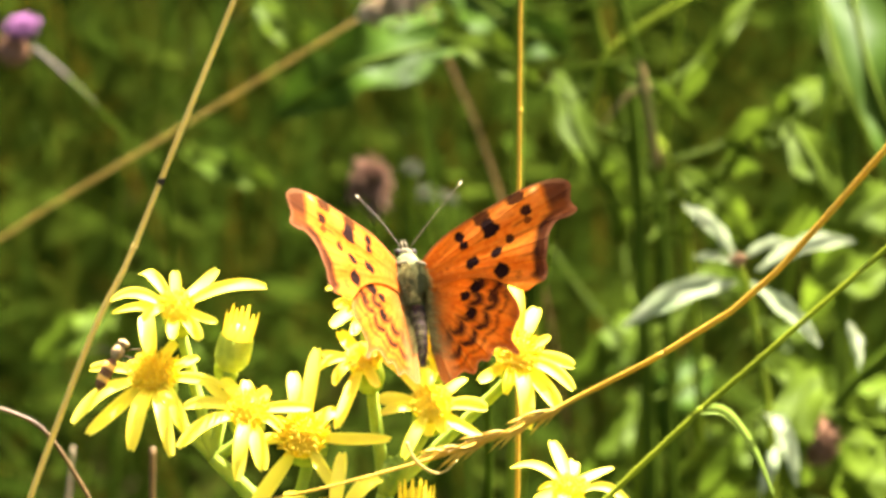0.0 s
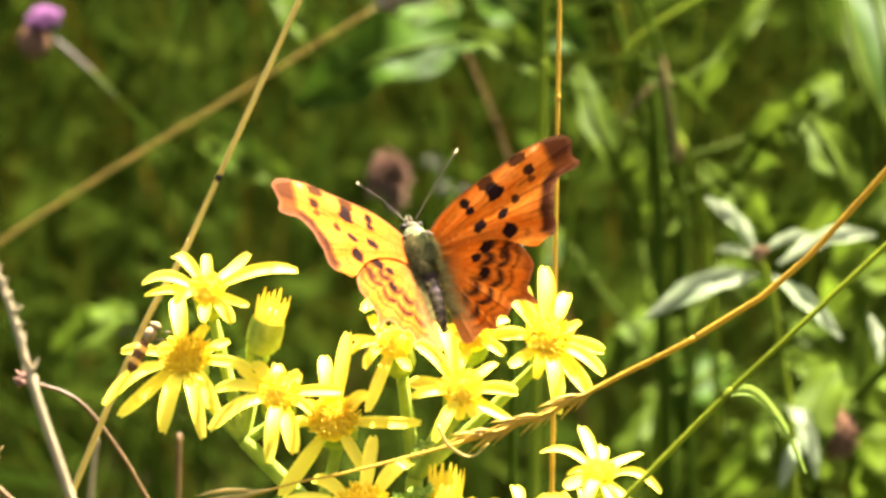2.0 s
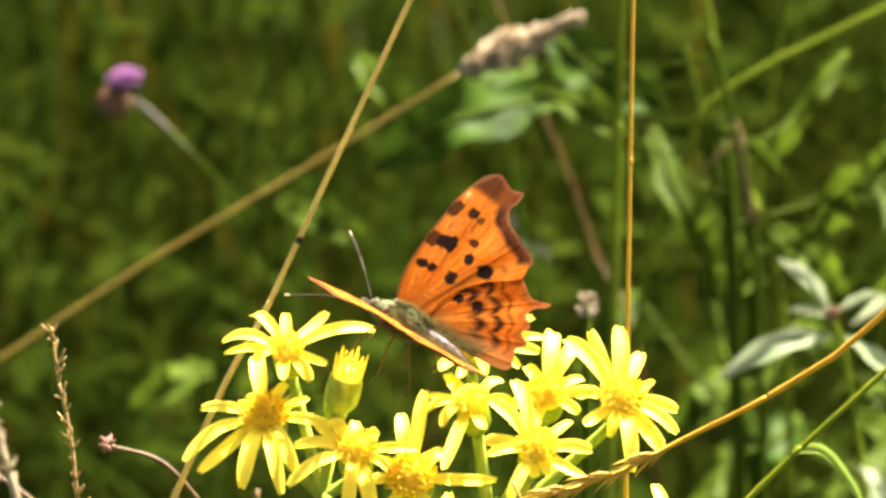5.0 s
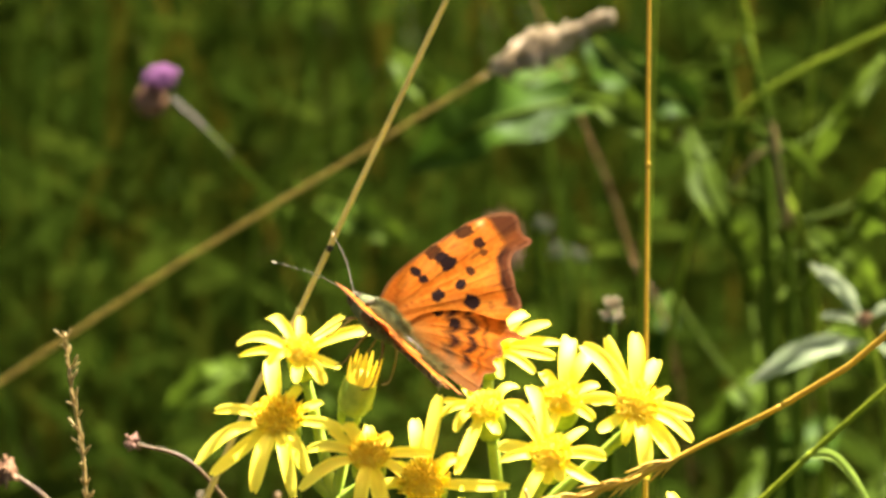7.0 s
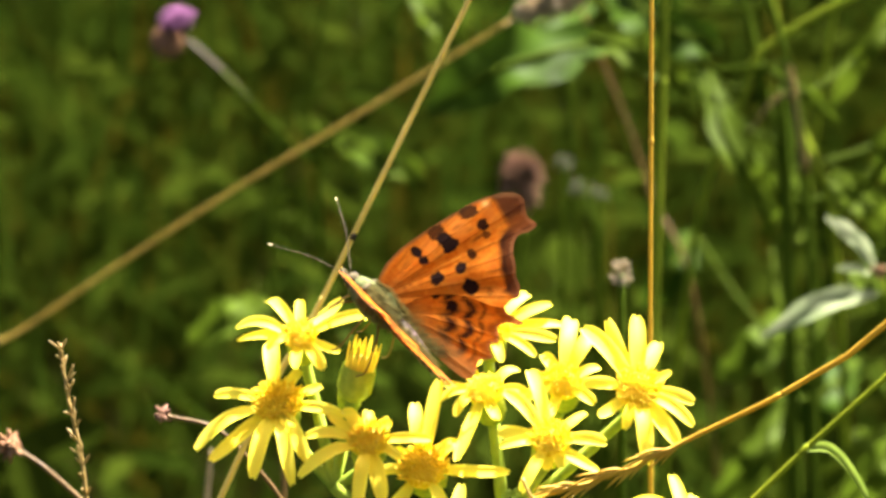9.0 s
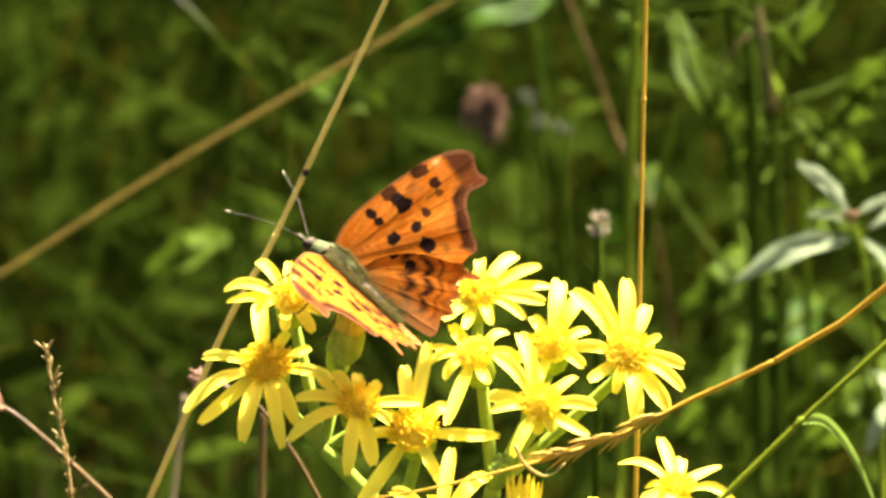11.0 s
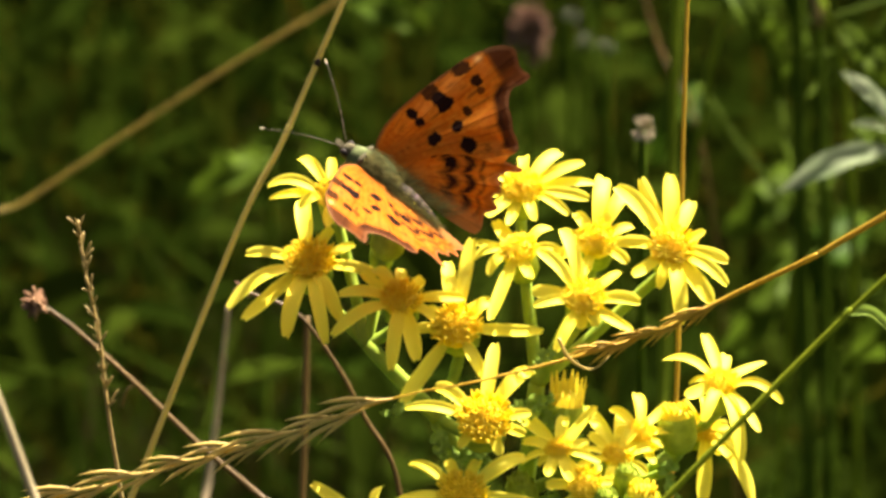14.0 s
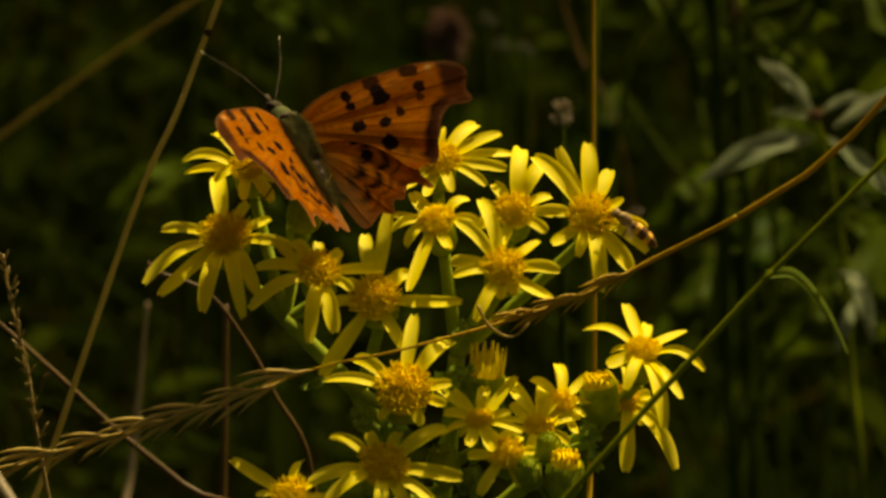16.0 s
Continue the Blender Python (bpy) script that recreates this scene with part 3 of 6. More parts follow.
BUTTERFLY_ROWS = [  # seconds, pose, then in degrees: lift of the right and left wing, sweep of the two forewings, further lift of the two hindwings
    (0, pose(0.0172, 0.0010, 0.7090, 35.8, 8.2, 15.0), 42, 35, 11, 8, -1, -1),
    (0.5, pose(0.0167, 0.0001, 0.7105, 31.0, 0.5, 19.0), 28, 26, 12, 11, -1, -1),
    (1, pose(0.0158, 0.0007, 0.7094, 33.2, 1.9, 21.0), 30, 34, 8, 5, -1, -1),
    (1.5, pose(0.0160, -0.0014, 0.7106, 35.3, -2.4, 15.4), 20, 21, 10, 7, -1, -1),
    (2, pose(0.0145, 0.0009, 0.7112, 29.2, -2.6, 14.4), 34, 35, 9, 8, -1, -1),
    (2.5, pose(0.0127, 0.0012, 0.7108, 31.6, -5.8, 23.0), 36, 31, 7, 5, -1, -1),
    (3, pose(0.0129, -0.0009, 0.7113, 39.6, -18.5, 18.6), 29, 46, 14, 13, -1, -1),
    (3.1, pose(0.0113, -0.0011, 0.7109, 32.6, -22.7, 29.3), 26, 38, 11, 12, -1, -1),
    (3.2, pose(0.0079, -0.0017, 0.7099, 14.7, -33.4, 57.0), 17, 18, 5, 8, -3, -1),
    (3.3, pose(0.0063, -0.0018, 0.7105, 15.2, -27.5, 56.7), 19, 30, 4, 7, -3, -1),
    (3.5, pose(0.0071, -0.0017, 0.7099, 14.7, -33.4, 57.0), 17, 18, 5, 8, -3, -1),
    (4, pose(0.0039, -0.0021, 0.7125, 16.8, -9.6, 55.8), 23, 31, 2, 2, -3, -1),
    (4.1, pose(0.0039, -0.0021, 0.7125, 16.8, -9.6, 55.8), 23, 31, 2, 2, -3, -1),
    (4.2, pose(0.0033, -0.0026, 0.7125, 17.3, -6.9, 56.9), 62, 64, 1, 5, -3, -1),
    (4.3, pose(0.0030, -0.0029, 0.7125, 17.5, -5.6, 57.4), 44, 50, 0, 7, -1, -1),
    (4.4, pose(0.0027, -0.0031, 0.7125, 17.8, -4.3, 58.0), 30, 28, -1, 8, -1, -1),
    (4.5, pose(0.0024, -0.0034, 0.7125, 18.0, -2.9, 58.5), 36, 34, -1, 10, -1, -1),
    (4.7, pose(0.0024, -0.0034, 0.7125, 18.0, -2.9, 58.5), 36, 34, -1, 10, -1, -1),
    (6.8, pose(-0.0032, -0.0017, 0.7124, 33.3, 18.8, 71.0), 52, 14, -9, -2, -1, -3),
    (7, pose(-0.0032, -0.0017, 0.7124, 33.3, 18.8, 71.0), 52, 14, -9, -2, -1, -3),
    (7.5, pose(-0.0029, -0.0014, 0.7123, 34.5, 13.9, 69.9), 47, 17, -11, -2, -1, -3),
    (8, pose(-0.0037, -0.0014, 0.7125, 33.4, 9.2, 67.2), 45, 22, -11, -3, -1, -3),
    (8.5, pose(-0.0037, -0.0011, 0.7122, 32.9, 4.4, 64.5), 40, 28, -11, -2, -1, -3),
    (9, pose(-0.0036, -0.0001, 0.7119, 37.2, 7.6, 67.7), 46, 27, -11, 1, -1, -3),
    (9.2, pose(-0.0040, -0.0000, 0.7121, 37.2, 6.9, 67.0), 44, 27, -10, 1, -1, -3),
    (11.3, pose(-0.0079, 0.0022, 0.7106, 34.2, 15.7, 74.7), 54, 3, -11, -8, -1, -1),
    (11.5, pose(-0.0074, 0.0024, 0.7103, 34.6, 11.7, 73.6), 52, 6, -12, -8, -1, -1),
    (12, pose(-0.0081, 0.0030, 0.7099, 33.8, 8.8, 68.8), 44, 12, -11, -9, -1, -1),
    (12.5, pose(-0.0084, 0.0022, 0.7098, 33.6, 1.8, 67.4), 40, 18, -11, -8, -1, -1),
    (13, pose(-0.0078, 0.0023, 0.7100, 36.4, -1.5, 52.7), 30, 28, -13, -6, -1, -1),
    (13.5, pose(-0.0077, 0.0026, 0.7097, 37.6, 10.1, 60.5), 43, 15, -11, -7, -1, -1),
    (14, pose(-0.0082, 0.0024, 0.7095, 32.9, -6.7, 65.0), 37, 22, -14, -7, -1, -1),
    (14.5, pose(-0.0106, 0.0031, 0.7101, 27.4, -6.3, 68.3), 33, 20, -9, -6, -1, -1),
    (15, pose(-0.0118, 0.0029, 0.7122, 19.1, -3.6, 71.7), 30, 24, -9, 1, -1, -1),
    (15.3, pose(-0.0095, 0.0021, 0.7114, 29.3, 8.7, 65.6), 47, 20, -11, -1, -1, -1),
    (15.5, pose(-0.0095, 0.0024, 0.7121, 30.0, 5.8, 54.6), 28, 23, -12, -8, -1, -1),
    (15.7, pose(-0.0094, 0.0014, 0.7109, 49.1, 23.6, 63.9), 53, 11, -10, -2, -1, -1),
    (16, pose(-0.0085, 0.0019, 0.7106, 43.2, 21.9, 60.6), 54, 5, -12, -7, -1, -1),
]
HOVER_ROWS = [
    (0, pose(-0.0234, -0.0069, 0.7041, 45, 0, -48)),
    (1.5, pose(-0.0234, -0.0069, 0.7041, 45, 0, -48)),
    (4, pose(-0.0234, -0.0069, 0.7041, 45, 0, -48)),
    (4.1, pose(-0.0249, -0.0119, 0.7092, 40, 0, -20)),
    (4.2, pose(-0.0312, -0.0118, 0.7097, 46, 0, -18)),
    (4.3, pose(-0.0400, -0.0103, 0.7134, 51, 0, -16)),
    (4.4, pose(-0.0367, -0.0122, 0.7100, 57, 0, -14)),
    (4.5, pose(-0.0359, -0.0146, 0.7054, 62, 0, -12)),
    (4.8, pose(-0.0452, -0.0155, 0.7032, 40, 0, 30)),
    (6, pose(-0.1500, 0.0818, 0.6433, 20, 0, 60)),
    (13.5, pose(0.1193, -0.0248, 0.6524, 20, 0, 60)),
    (14.7, pose(0.0561, -0.0287, 0.6589, 29, 0, 43)),
    (14.9, pose(0.0495, -0.0277, 0.6707, 30, 0, 40)),
    (15, pose(0.0539, -0.0248, 0.6753, 30, 0, 45)),
    (15.1, pose(0.0503, -0.0209, 0.6822, 30, 0, 50)),
    (15.2, pose(0.0477, -0.0178, 0.6876, 30, 0, 55)),
    (15.3, pose(0.0469, -0.0113, 0.6932, 30, 0, 60)),
    (15.4, pose(0.0470, -0.0073, 0.6962, 32, 0, 68)),
    (15.5, pose(0.0417, -0.0047, 0.7006, 35, 0, 75)),
    (15.6, pose(0.0379, -0.0043, 0.6999, 35, 0, 75)),
    (16, pose(0.0365, -0.0054, 0.7017, 35, 0, 75)),
]
STRAW_SLANT_SWAY = [
    (0, pose(0.0112, 0.0466, -0.0016, 3.692, -0.880, -1.321)),
    (1.5, pose(-0.0049, 0.0432, -0.0026, 3.623, 0.691, -2.037)),
    (3.5, pose(-0.0156, 0.0414, -0.0031, 3.537, 1.669, -2.470)),
    (4.5, pose(-0.0121, 0.0389, -0.0003, 3.798, 1.321, -2.419)),
    (7, pose(-0.0067, 0.0385, -0.0019, 3.668, 1.069, -2.239)),
    (8, pose(-0.0063, 0.0305, -0.0026, 2.949, 1.081, -1.918)),
    (9, pose(-0.0192, 0.0179, -0.0042, 1.794, 2.271, -1.983)),
    (11.3, pose(-0.0135, 0.0097, -0.0013, 0.882, 1.214, -1.032)),
    (11.5, pose(-0.0140, 0.0115, -0.0011, 0.914, 1.114, -0.997)),
    (12.5, pose(-0.0211, 0.0053, -0.0013, 0.466, 1.800, -1.139)),
    (13, pose(-0.0038, 0.0054, -0.0004, 0.430, 0.279, -0.347)),
    (13.5, pose(-0.0111, 0.0012, -0.0007, 0.141, 0.969, -0.562)),
    (14, pose(0.0000, 0.0000, 0.0000, 0.000, -0.000, 0.000)),
    (14.5, pose(0.0087, 0.0055, 0.0004, 0.190, -0.967, 0.398)),
    (15, pose(-0.0102, 0.0082, -0.0021, 0.386, 0.778, -0.579)),
    (15.5, pose(0.0232, 0.0216, -0.0002, 1.189, -2.297, 0.569)),
    (16, pose(0.0200, 0.0176, -0.0002, 1.035, -1.890, 0.445)),
]
STRAW_UPRIGHT_SWAY = [
    (0, pose(0.0018, 0.0412, -0.0009, 3.360, -0.244, -0.015)),
    (1.5, pose(0.0000, 0.0389, 0.0001, 3.335, -0.013, -0.123)),
    (3.5, pose(0.0026, 0.0386, 0.0002, 3.362, -0.245, -0.015)),
    (4.5, pose(0.0014, 0.0397, 0.0026, 3.880, -0.190, -0.061)),
    (7, pose(0.0138, 0.0472, 0.0010, 4.280, -1.198, 0.389)),
    (9, pose(0.0152, 0.0273, -0.0005, 2.407, -1.272, 0.521)),
    (12.5, pose(-0.0002, 0.0029, 0.0002, 0.290, 0.063, -0.043)),
    (13, pose(0.0082, 0.0034, -0.0004, 0.304, -0.662, 0.323)),
    (13.5, pose(0.0034, 0.0009, -0.0000, 0.105, -0.285, 0.141)),
    (14, pose(0.0000, 0.0000, 0.0000, 0.000, -0.000, 0.000)),
    (14.5, pose(0.0013, 0.0063, -0.0015, 0.314, -0.103, 0.040)),
    (15, pose(0.0032, 0.0083, -0.0021, 0.404, -0.293, 0.132)),
    (15.5, pose(0.0041, 0.0179, -0.0030, 1.078, -0.357, 0.135)),
    (16, pose(0.0079, 0.0123, -0.0022, 0.779, -0.704, 0.322)),
]
PANICLE_SWAY = [
    (0, pose(-0.0172, 0.0430, 0.0062, 2.907, 1.799, -0.355)),
    (2.5, pose(-0.0104, 0.0409, 0.0043, 2.982, 0.946, 0.066)),
    (4.5, pose(-0.0113, 0.0413, 0.0095, 3.529, 1.109, 0.088)),
    (7, pose(-0.0216, 0.0495, 0.0078, 4.161, 2.000, -0.211)),
    (8, pose(-0.0026, 0.0423, 0.0073, 3.511, 0.352, 0.441)),
    (9, pose(-0.0001, 0.0291, 0.0038, 2.425, 0.169, 0.340)),
    (12.5, pose(0.0006, 0.0005, -0.0037, 0.156, -0.063, 0.059)),
    (13.5, pose(0.0097, 0.0003, -0.0008, 0.068, -0.805, 0.422)),
    (14, pose(0.0000, 0.0000, 0.0000, 0.000, -0.000, 0.000)),
    (14.5, pose(-0.0020, 0.0064, -0.0017, 0.349, 0.150, -0.014)),
    (15, pose(-0.0000, 0.0087, -0.0010, 0.369, -0.018, 0.074)),
    (16, pose(0.0085, 0.0082, -0.0086, 0.538, -0.613, 0.403)),
]
NEAR_STALK_SWAY = [
    (0, pose(-0.0220, 0.0015, -0.0018, -0.035, -0.497, 0.214)),
    (0.5, pose(-0.0160, 0.0000, -0.0018, -0.100, -0.300, 0.100)),
    (1, pose(-0.0085, -0.0025, -0.0018, -0.100, -0.100, 0.000)),
    (1.5, pose(0.0000, 0.0000, 0.0000, 0.000, -0.000, 0.000)),
    (2, pose(-0.0022, 0.0004, -0.0009, 0.040, -0.070, 0.050)),
    (2.5, pose(-0.0055, 0.0009, -0.0018, 0.087, -0.149, 0.100)),
    (3, pose(-0.0125, 0.0009, -0.0018, 0.087, -0.149, 0.100)),
    (3.5, pose(0.0547, -0.0000, 0.0035, -0.166, -4.881, 2.213)),
    (4.5, pose(0.0060, 0.0019, 0.0013, 0.688, -1.344, 0.861)),
    (7, pose(-0.0328, 0.0128, -0.0018, 1.569, 1.063, 0.107)),
    (9, pose(-0.0456, -0.0046, -0.0038, 0.059, 2.293, -1.017)),
    (12.5, pose(-0.0469, -0.0324, -0.0087, -2.196, 1.853, -1.697)),
    (14, pose(0.0052, -0.0327, -0.0072, -2.181, -2.138, 0.216)),
    (14.5, pose(0.0150, -0.0254, -0.0079, -1.817, -3.026, 0.773)),
    (15, pose(0.0091, -0.0244, -0.0079, -1.875, -2.243, 0.375)),
    (16, pose(0.0089, -0.0238, -0.0083, -1.908, -2.183, 0.334)),
]
DARK_STEM_SWAY = [
    (0, pose(-0.0173, 0.0016, -0.0003, -0.037, 0.237, -0.164)),
    (1.5, pose(0.0263, -0.0002, 0.0046, -0.197, -3.373, 1.493)),
    (3.5, pose(0.0301, 0.0016, 0.0063, -0.044, -3.502, 1.754)),
    (4.5, pose(0.0529, 0.0019, 0.0109, 0.228, -5.460, 3.172)),
    (7, pose(0.0666, 0.0149, 0.0108, 0.956, -6.477, 4.666)),
    (9, pose(0.0878, 0.0141, 0.0140, 0.553, -7.909, 5.003)),
    (12.5, pose(0.0088, -0.0096, -0.0013, -0.473, -0.306, -0.439)),
    (14, pose(0.0296, -0.0050, 0.0024, -0.265, -2.412, 0.898)),
    (14.5, pose(0.0000, 0.0000, 0.0000, 0.000, -0.000, 0.000)),
    (15, pose(0.0016, -0.0005, -0.0003, -0.152, -0.029, -0.176)),
    (16, pose(0.0201, -0.0045, -0.0000, -0.533, -1.727, 0.206)),
]
STRAW_FAR_SWAY = [
    (0, pose(-0.0149, 0.0157, -0.0065, 0.736, 0.670, -1.541)),
    (1.5, pose(-0.0080, 0.0130, -0.0043, 0.662, 0.138, -1.188)),
    (3.5, pose(-0.0073, 0.0100, -0.0054, 0.543, 0.256, -1.035)),
    (4.5, pose(-0.0117, 0.0034, -0.0024, 0.478, 0.615, -1.076)),
    (7, pose(0.0000, 0.0000, 0.0000, 0.000, -0.000, 0.000)),
    (8, pose(0.0001, -0.0032, -0.0014, -0.422, 0.339, 0.590)),
    (9, pose(0.0002, -0.0065, 0.0030, -0.845, 0.678, 1.180)),
    (12.5, pose(-0.0131, -0.0054, -0.0037, -0.909, 1.898, 0.790)),
    (13.5, pose(0.0075, -0.0064, 0.0028, -1.269, 0.326, 2.055)),
    (14, pose(0.0002, -0.0078, 0.0004, -1.333, 1.020, 1.892)),
    (14.5, pose(0.0017, -0.0043, 0.0036, -1.361, 0.758, 2.044)),
    (15, pose(0.0040, -0.0005, 0.0037, -1.186, 0.370, 1.894)),
    (16, pose(0.0152, 0.0060, 0.0026, -0.672, -0.935, 1.521)),
]
GREEN_BLADE_SWAY = [
    (0, pose(-0.0124, 0.0328, 0.0057, 2.559, 1.344, -3.543)),
    (1.5, pose(0.0123, 0.0284, 0.0048, 2.546, -0.821, -2.445)),
    (3.5, pose(0.0092, 0.0267, 0.0054, 2.417, -0.608, -2.407)),
    (4.5, pose(0.0073, 0.0223, 0.0081, 2.436, -0.504, -2.479)),
    (7, pose(-0.0050, 0.0199, 0.0069, 1.939, 0.494, -2.425)),
    (9, pose(-0.0055, 0.0057, 0.0044, 0.697, 0.399, -0.986)),
    (12.5, pose(-0.0022, -0.0010, 0.0034, 0.198, 0.102, -0.276)),
    (14, pose(-0.0008, -0.0068, 0.0024, -0.270, -0.021, 0.316)),
    (14.5, pose(0.0130, -0.0040, -0.0001, -0.235, -1.148, 0.832)),
    (15, pose(0.0000, 0.0000, 0.0000, 0.000, -0.000, 0.000)),
    (16, pose(0.0178, 0.0080, 0.0002, 0.686, -1.472, -0.052)),
]


# ---- mesh helpers ----
def part(name, bm, mat, parent=None, label="", smooth=True):
    me = bpy.data.meshes.new(name)
    bm.to_mesh(me)
    bm.free()
    me.materials.append(mat)
    if smooth:
        me.polygons.foreach_set("use_smooth", [True] * len(me.polygons))
    ob = new(name, me)
    ob.parent = parent
    if label:
        ob["label"] = label
    return ob


def empty(name, place, label, category, group=""):
    ob = new(name)
    ob.empty_display_size = 0.005
    ob.location = place
    return tagged(ob, label, category, group)


def spline(points, steps):
    """A smooth line through the points."""
    p = [Vector(q) for q in points]
    p = [2 * p[0] - p[1], *p, 2 * p[-1] - p[-2]]
    line = []
    for i in range(1, len(p) - 2):
        for k in range(steps):
            t = k / steps
            a, b, c, d = p[i - 1:i + 3]
            line.append(0.5 * (2 * b + (c - a) * t + (2 * a - 5 * b + 4 * c - d) * t * t + (3 * b - a - 3 * c + d) * t ** 3))
    line.append(p[-2])
    return line


def tube(bm, line, radii, sides=7):
    """A tube along a line; radii is one number or one for each point."""
    if not isinstance(radii, (list, tuple)):
        radii = [radii] * len(line)
    last, rings = Vector((0.31, 0.77, 0.56)), []
    for i, p in enumerate(line):
        way = (line[min(i + 1, len(line) - 1)] - line[max(i - 1, 0)]).normalized()
        side = (last - way * last.dot(way)).normalized()
        last = side
        other = way.cross(side)
        rings.append([bm.verts.new(p + radii[i] * (math.cos(a) * side + math.sin(a) * other))
                      for a in (2 * math.pi * k / sides for k in range(sides))])
    for a, b in zip(rings, rings[1:]):
        for k in range(sides):
            bm.faces.new((a[k], a[(k + 1) % sides], b[(k + 1) % sides], b[k]))
    bm.faces.new(rings[0][::-1])
    bm.faces.new(rings[-1])


def lerp_list(values, count):
    return [float(v) for v in np.interp(np.linspace(0, 1, count), np.linspace(0, 1, len(values)), values)]


def blob(bm, at, size, way=(0, 0, 1), rough=0.0, u=10, v=7):
    """A rounded lump with the half sizes given, its z turned to way."""
    turn = Vector(way).to_track_quat("Z", "Y").to_matrix()
    rows = []
    for i in range(v + 1):
        lat = math.pi * (i / v - 0.5)
        row = []
        for k in range(u):
            lon = 2 * math.pi * k / u
            q = Vector((math.cos(lat) * math.cos(lon) * size[0], math.cos(lat) * math.sin(lon) * size[1], math.sin(lat) * size[2]))
            q *= 1 + rough * random.uniform(-1, 1)
            row.append(bm.verts.new(Vector(at) + turn @ q))
        rows.append(row)
    for a, b in zip(rows, rows[1:]):
        for k in range(u):
            bm.faces.new((a[k], a[(k + 1) % u], b[(k + 1) % u], b[k]))
    bmesh.ops.remove_doubles(bm, verts=[w for row in (rows[0], rows[-1]) for w in row], dist=1e-7)


def sheet(bm, line, widths, face, cup=0.15, wave=0.0, across=4, seed=0.0):
    """A leaf or petal along a line, turned towards face, with a groove along the middle. widths: half widths along it."""
    face = Vector(face)
    rows = []
    for i, p in enumerate(line):
        way = (line[min(i + 1, len(line) - 1)] - line[max(i - 1, 0)]).normalized()
        side = way.cross(face)
        side = side.normalized() if side.length > 1e-6 else way.orthogonal().normalized()
        out = side.cross(way)
        w = widths[i]
        row = []
        for k in range(across + 1):
            s = 2 * k / across - 1
            lift = cup * w * (s * s) + wave * w * abs(s) * math.sin(9 * i / len(line) * 2 + seed + (2.1 if s > 0 else 0))
            row.append(bm.verts.new(p + side * (w * s) + out * lift))
        rows.append(row)
    for a, b in zip(rows, rows[1:]):
        for k in range(across):
            bm.faces.new((a[k], b[k], b[k + 1], a[k + 1]))


def basis(n):
    n = Vector(n).normalized()
    e1 = Vector((0, 0, 1)).cross(n).normalized()
    return e1, n.cross(e1), n


def to_ground(points, spread=0.25, top=0.16, low=0.07):
    """The points, going on straight past both ends, and then down to the ground."""
    p = [Vector(q) for q in points]
    up, way = (p[0] - p[1]).normalized(), (p[-1] - p[-2]).normalized()
    end = p[-1] + way * low
    foot = Vector((end.x + way.x * spread, end.y + abs(way.y) * spread, -0.05))
    first = [p[0] + up * top] if top else []
    return [*first, *p, p[-1] + way * (low * 0.6), end.lerp(foot, 0.25), end.lerp(foot, 0.6), foot]


# ---- ground ----
def build_ground():
    bm = bmesh.new()
    ring = [0.0, 0.3, 0.6, 0.9, 1.2, 1.6, 2.2, 3.2, 5, 9, 20, 60, 250, 1500]
    verts = []
    for r in ring:
        row = []
        for k in range(48):
            a = 2 * math.pi * k / 48
            x, y = r * math.cos(a), 0.5 + r * math.sin(a)
            z = 0.03 * (noise.noise((x * 3, y * 3, 0)) - 0.3) if r < 5 else 0.25 * noise.noise((x * 0.05, y * 0.05, 1))
            row.append(bm.verts.new((x, y, z - 0.02)))
        verts.append(row)
    for a, b in zip(verts, verts[1:]):
        for k in range(48):
            bm.faces.new((a[k], b[k], b[(k + 1) % 48], a[(k + 1) % 48]))
    bmesh.ops.remove_doubles(bm, verts=verts[0], dist=1e-5)
    tagged(part("ground", bm, SOIL), "short green turf and earth under the meadow", "ground", kind="structure")


def meadow_mesh(name, count, maker, mat, label):
    verts, faces = [], []
    for _ in range(count):
        maker(verts, faces)
    me = bpy.data.meshes.new(name)
    me.from_pydata(verts, [], faces)
    me.materials.append(mat)
    me.polygons.foreach_set("use_smooth", [True] * len(me.polygons))
    tagged(new(name, me), label, "grass", kind="stuff")


def strip(verts, faces, line, widths, side, fold):
    base = len(verts)
    for p, w in zip(line, widths):
        up = side.cross(Vector((0, -0.6, 0.8)))
        verts.extend([tuple(p - side * w), tuple(p + Vector((0, 0.3, -0.5)) * (w * fold)), tuple(p + side * w)])
    for i in range(len(line) - 1):
        a = base + 3 * i
        faces.append((a, a + 1, a + 4, a + 3))
        faces.append((a + 1, a + 2, a + 5, a + 4))


def grass_maker(x0, x1, y0, y1, low, high, wide, fall=0.55):
    def make(verts, faces):
        x, y = random.uniform(x0, x1), random.uniform(y0, y1)
        h = random.uniform(low, high)
        az, lean = random.uniform(0, 6.283), random.uniform(0.05, fall) * h
        droop = random.uniform(0.0, 0.45) * h
        w = random.uniform(*wide)
        side = Vector((math.cos(az + 1.57 + random.uniform(-0.8, 0.8)), math.sin(az + 1.57), 0)).normalized()
        line, widths = [], []
        for i in range(9):
            t = i / 8
            line.append(Vector((x + math.cos(az) * lean * t * t, y + math.sin(az) * lean * t * t, -0.02 + h * t - droop * t ** 3)))
            widths.append(w * (0.55 + 0.45 * math.sin(math.pi * min(1, t * 1.25))) * (1 - t ** 4) + 0.0001)
        strip(verts, faces, line, widths, side, 0.5)
    return make


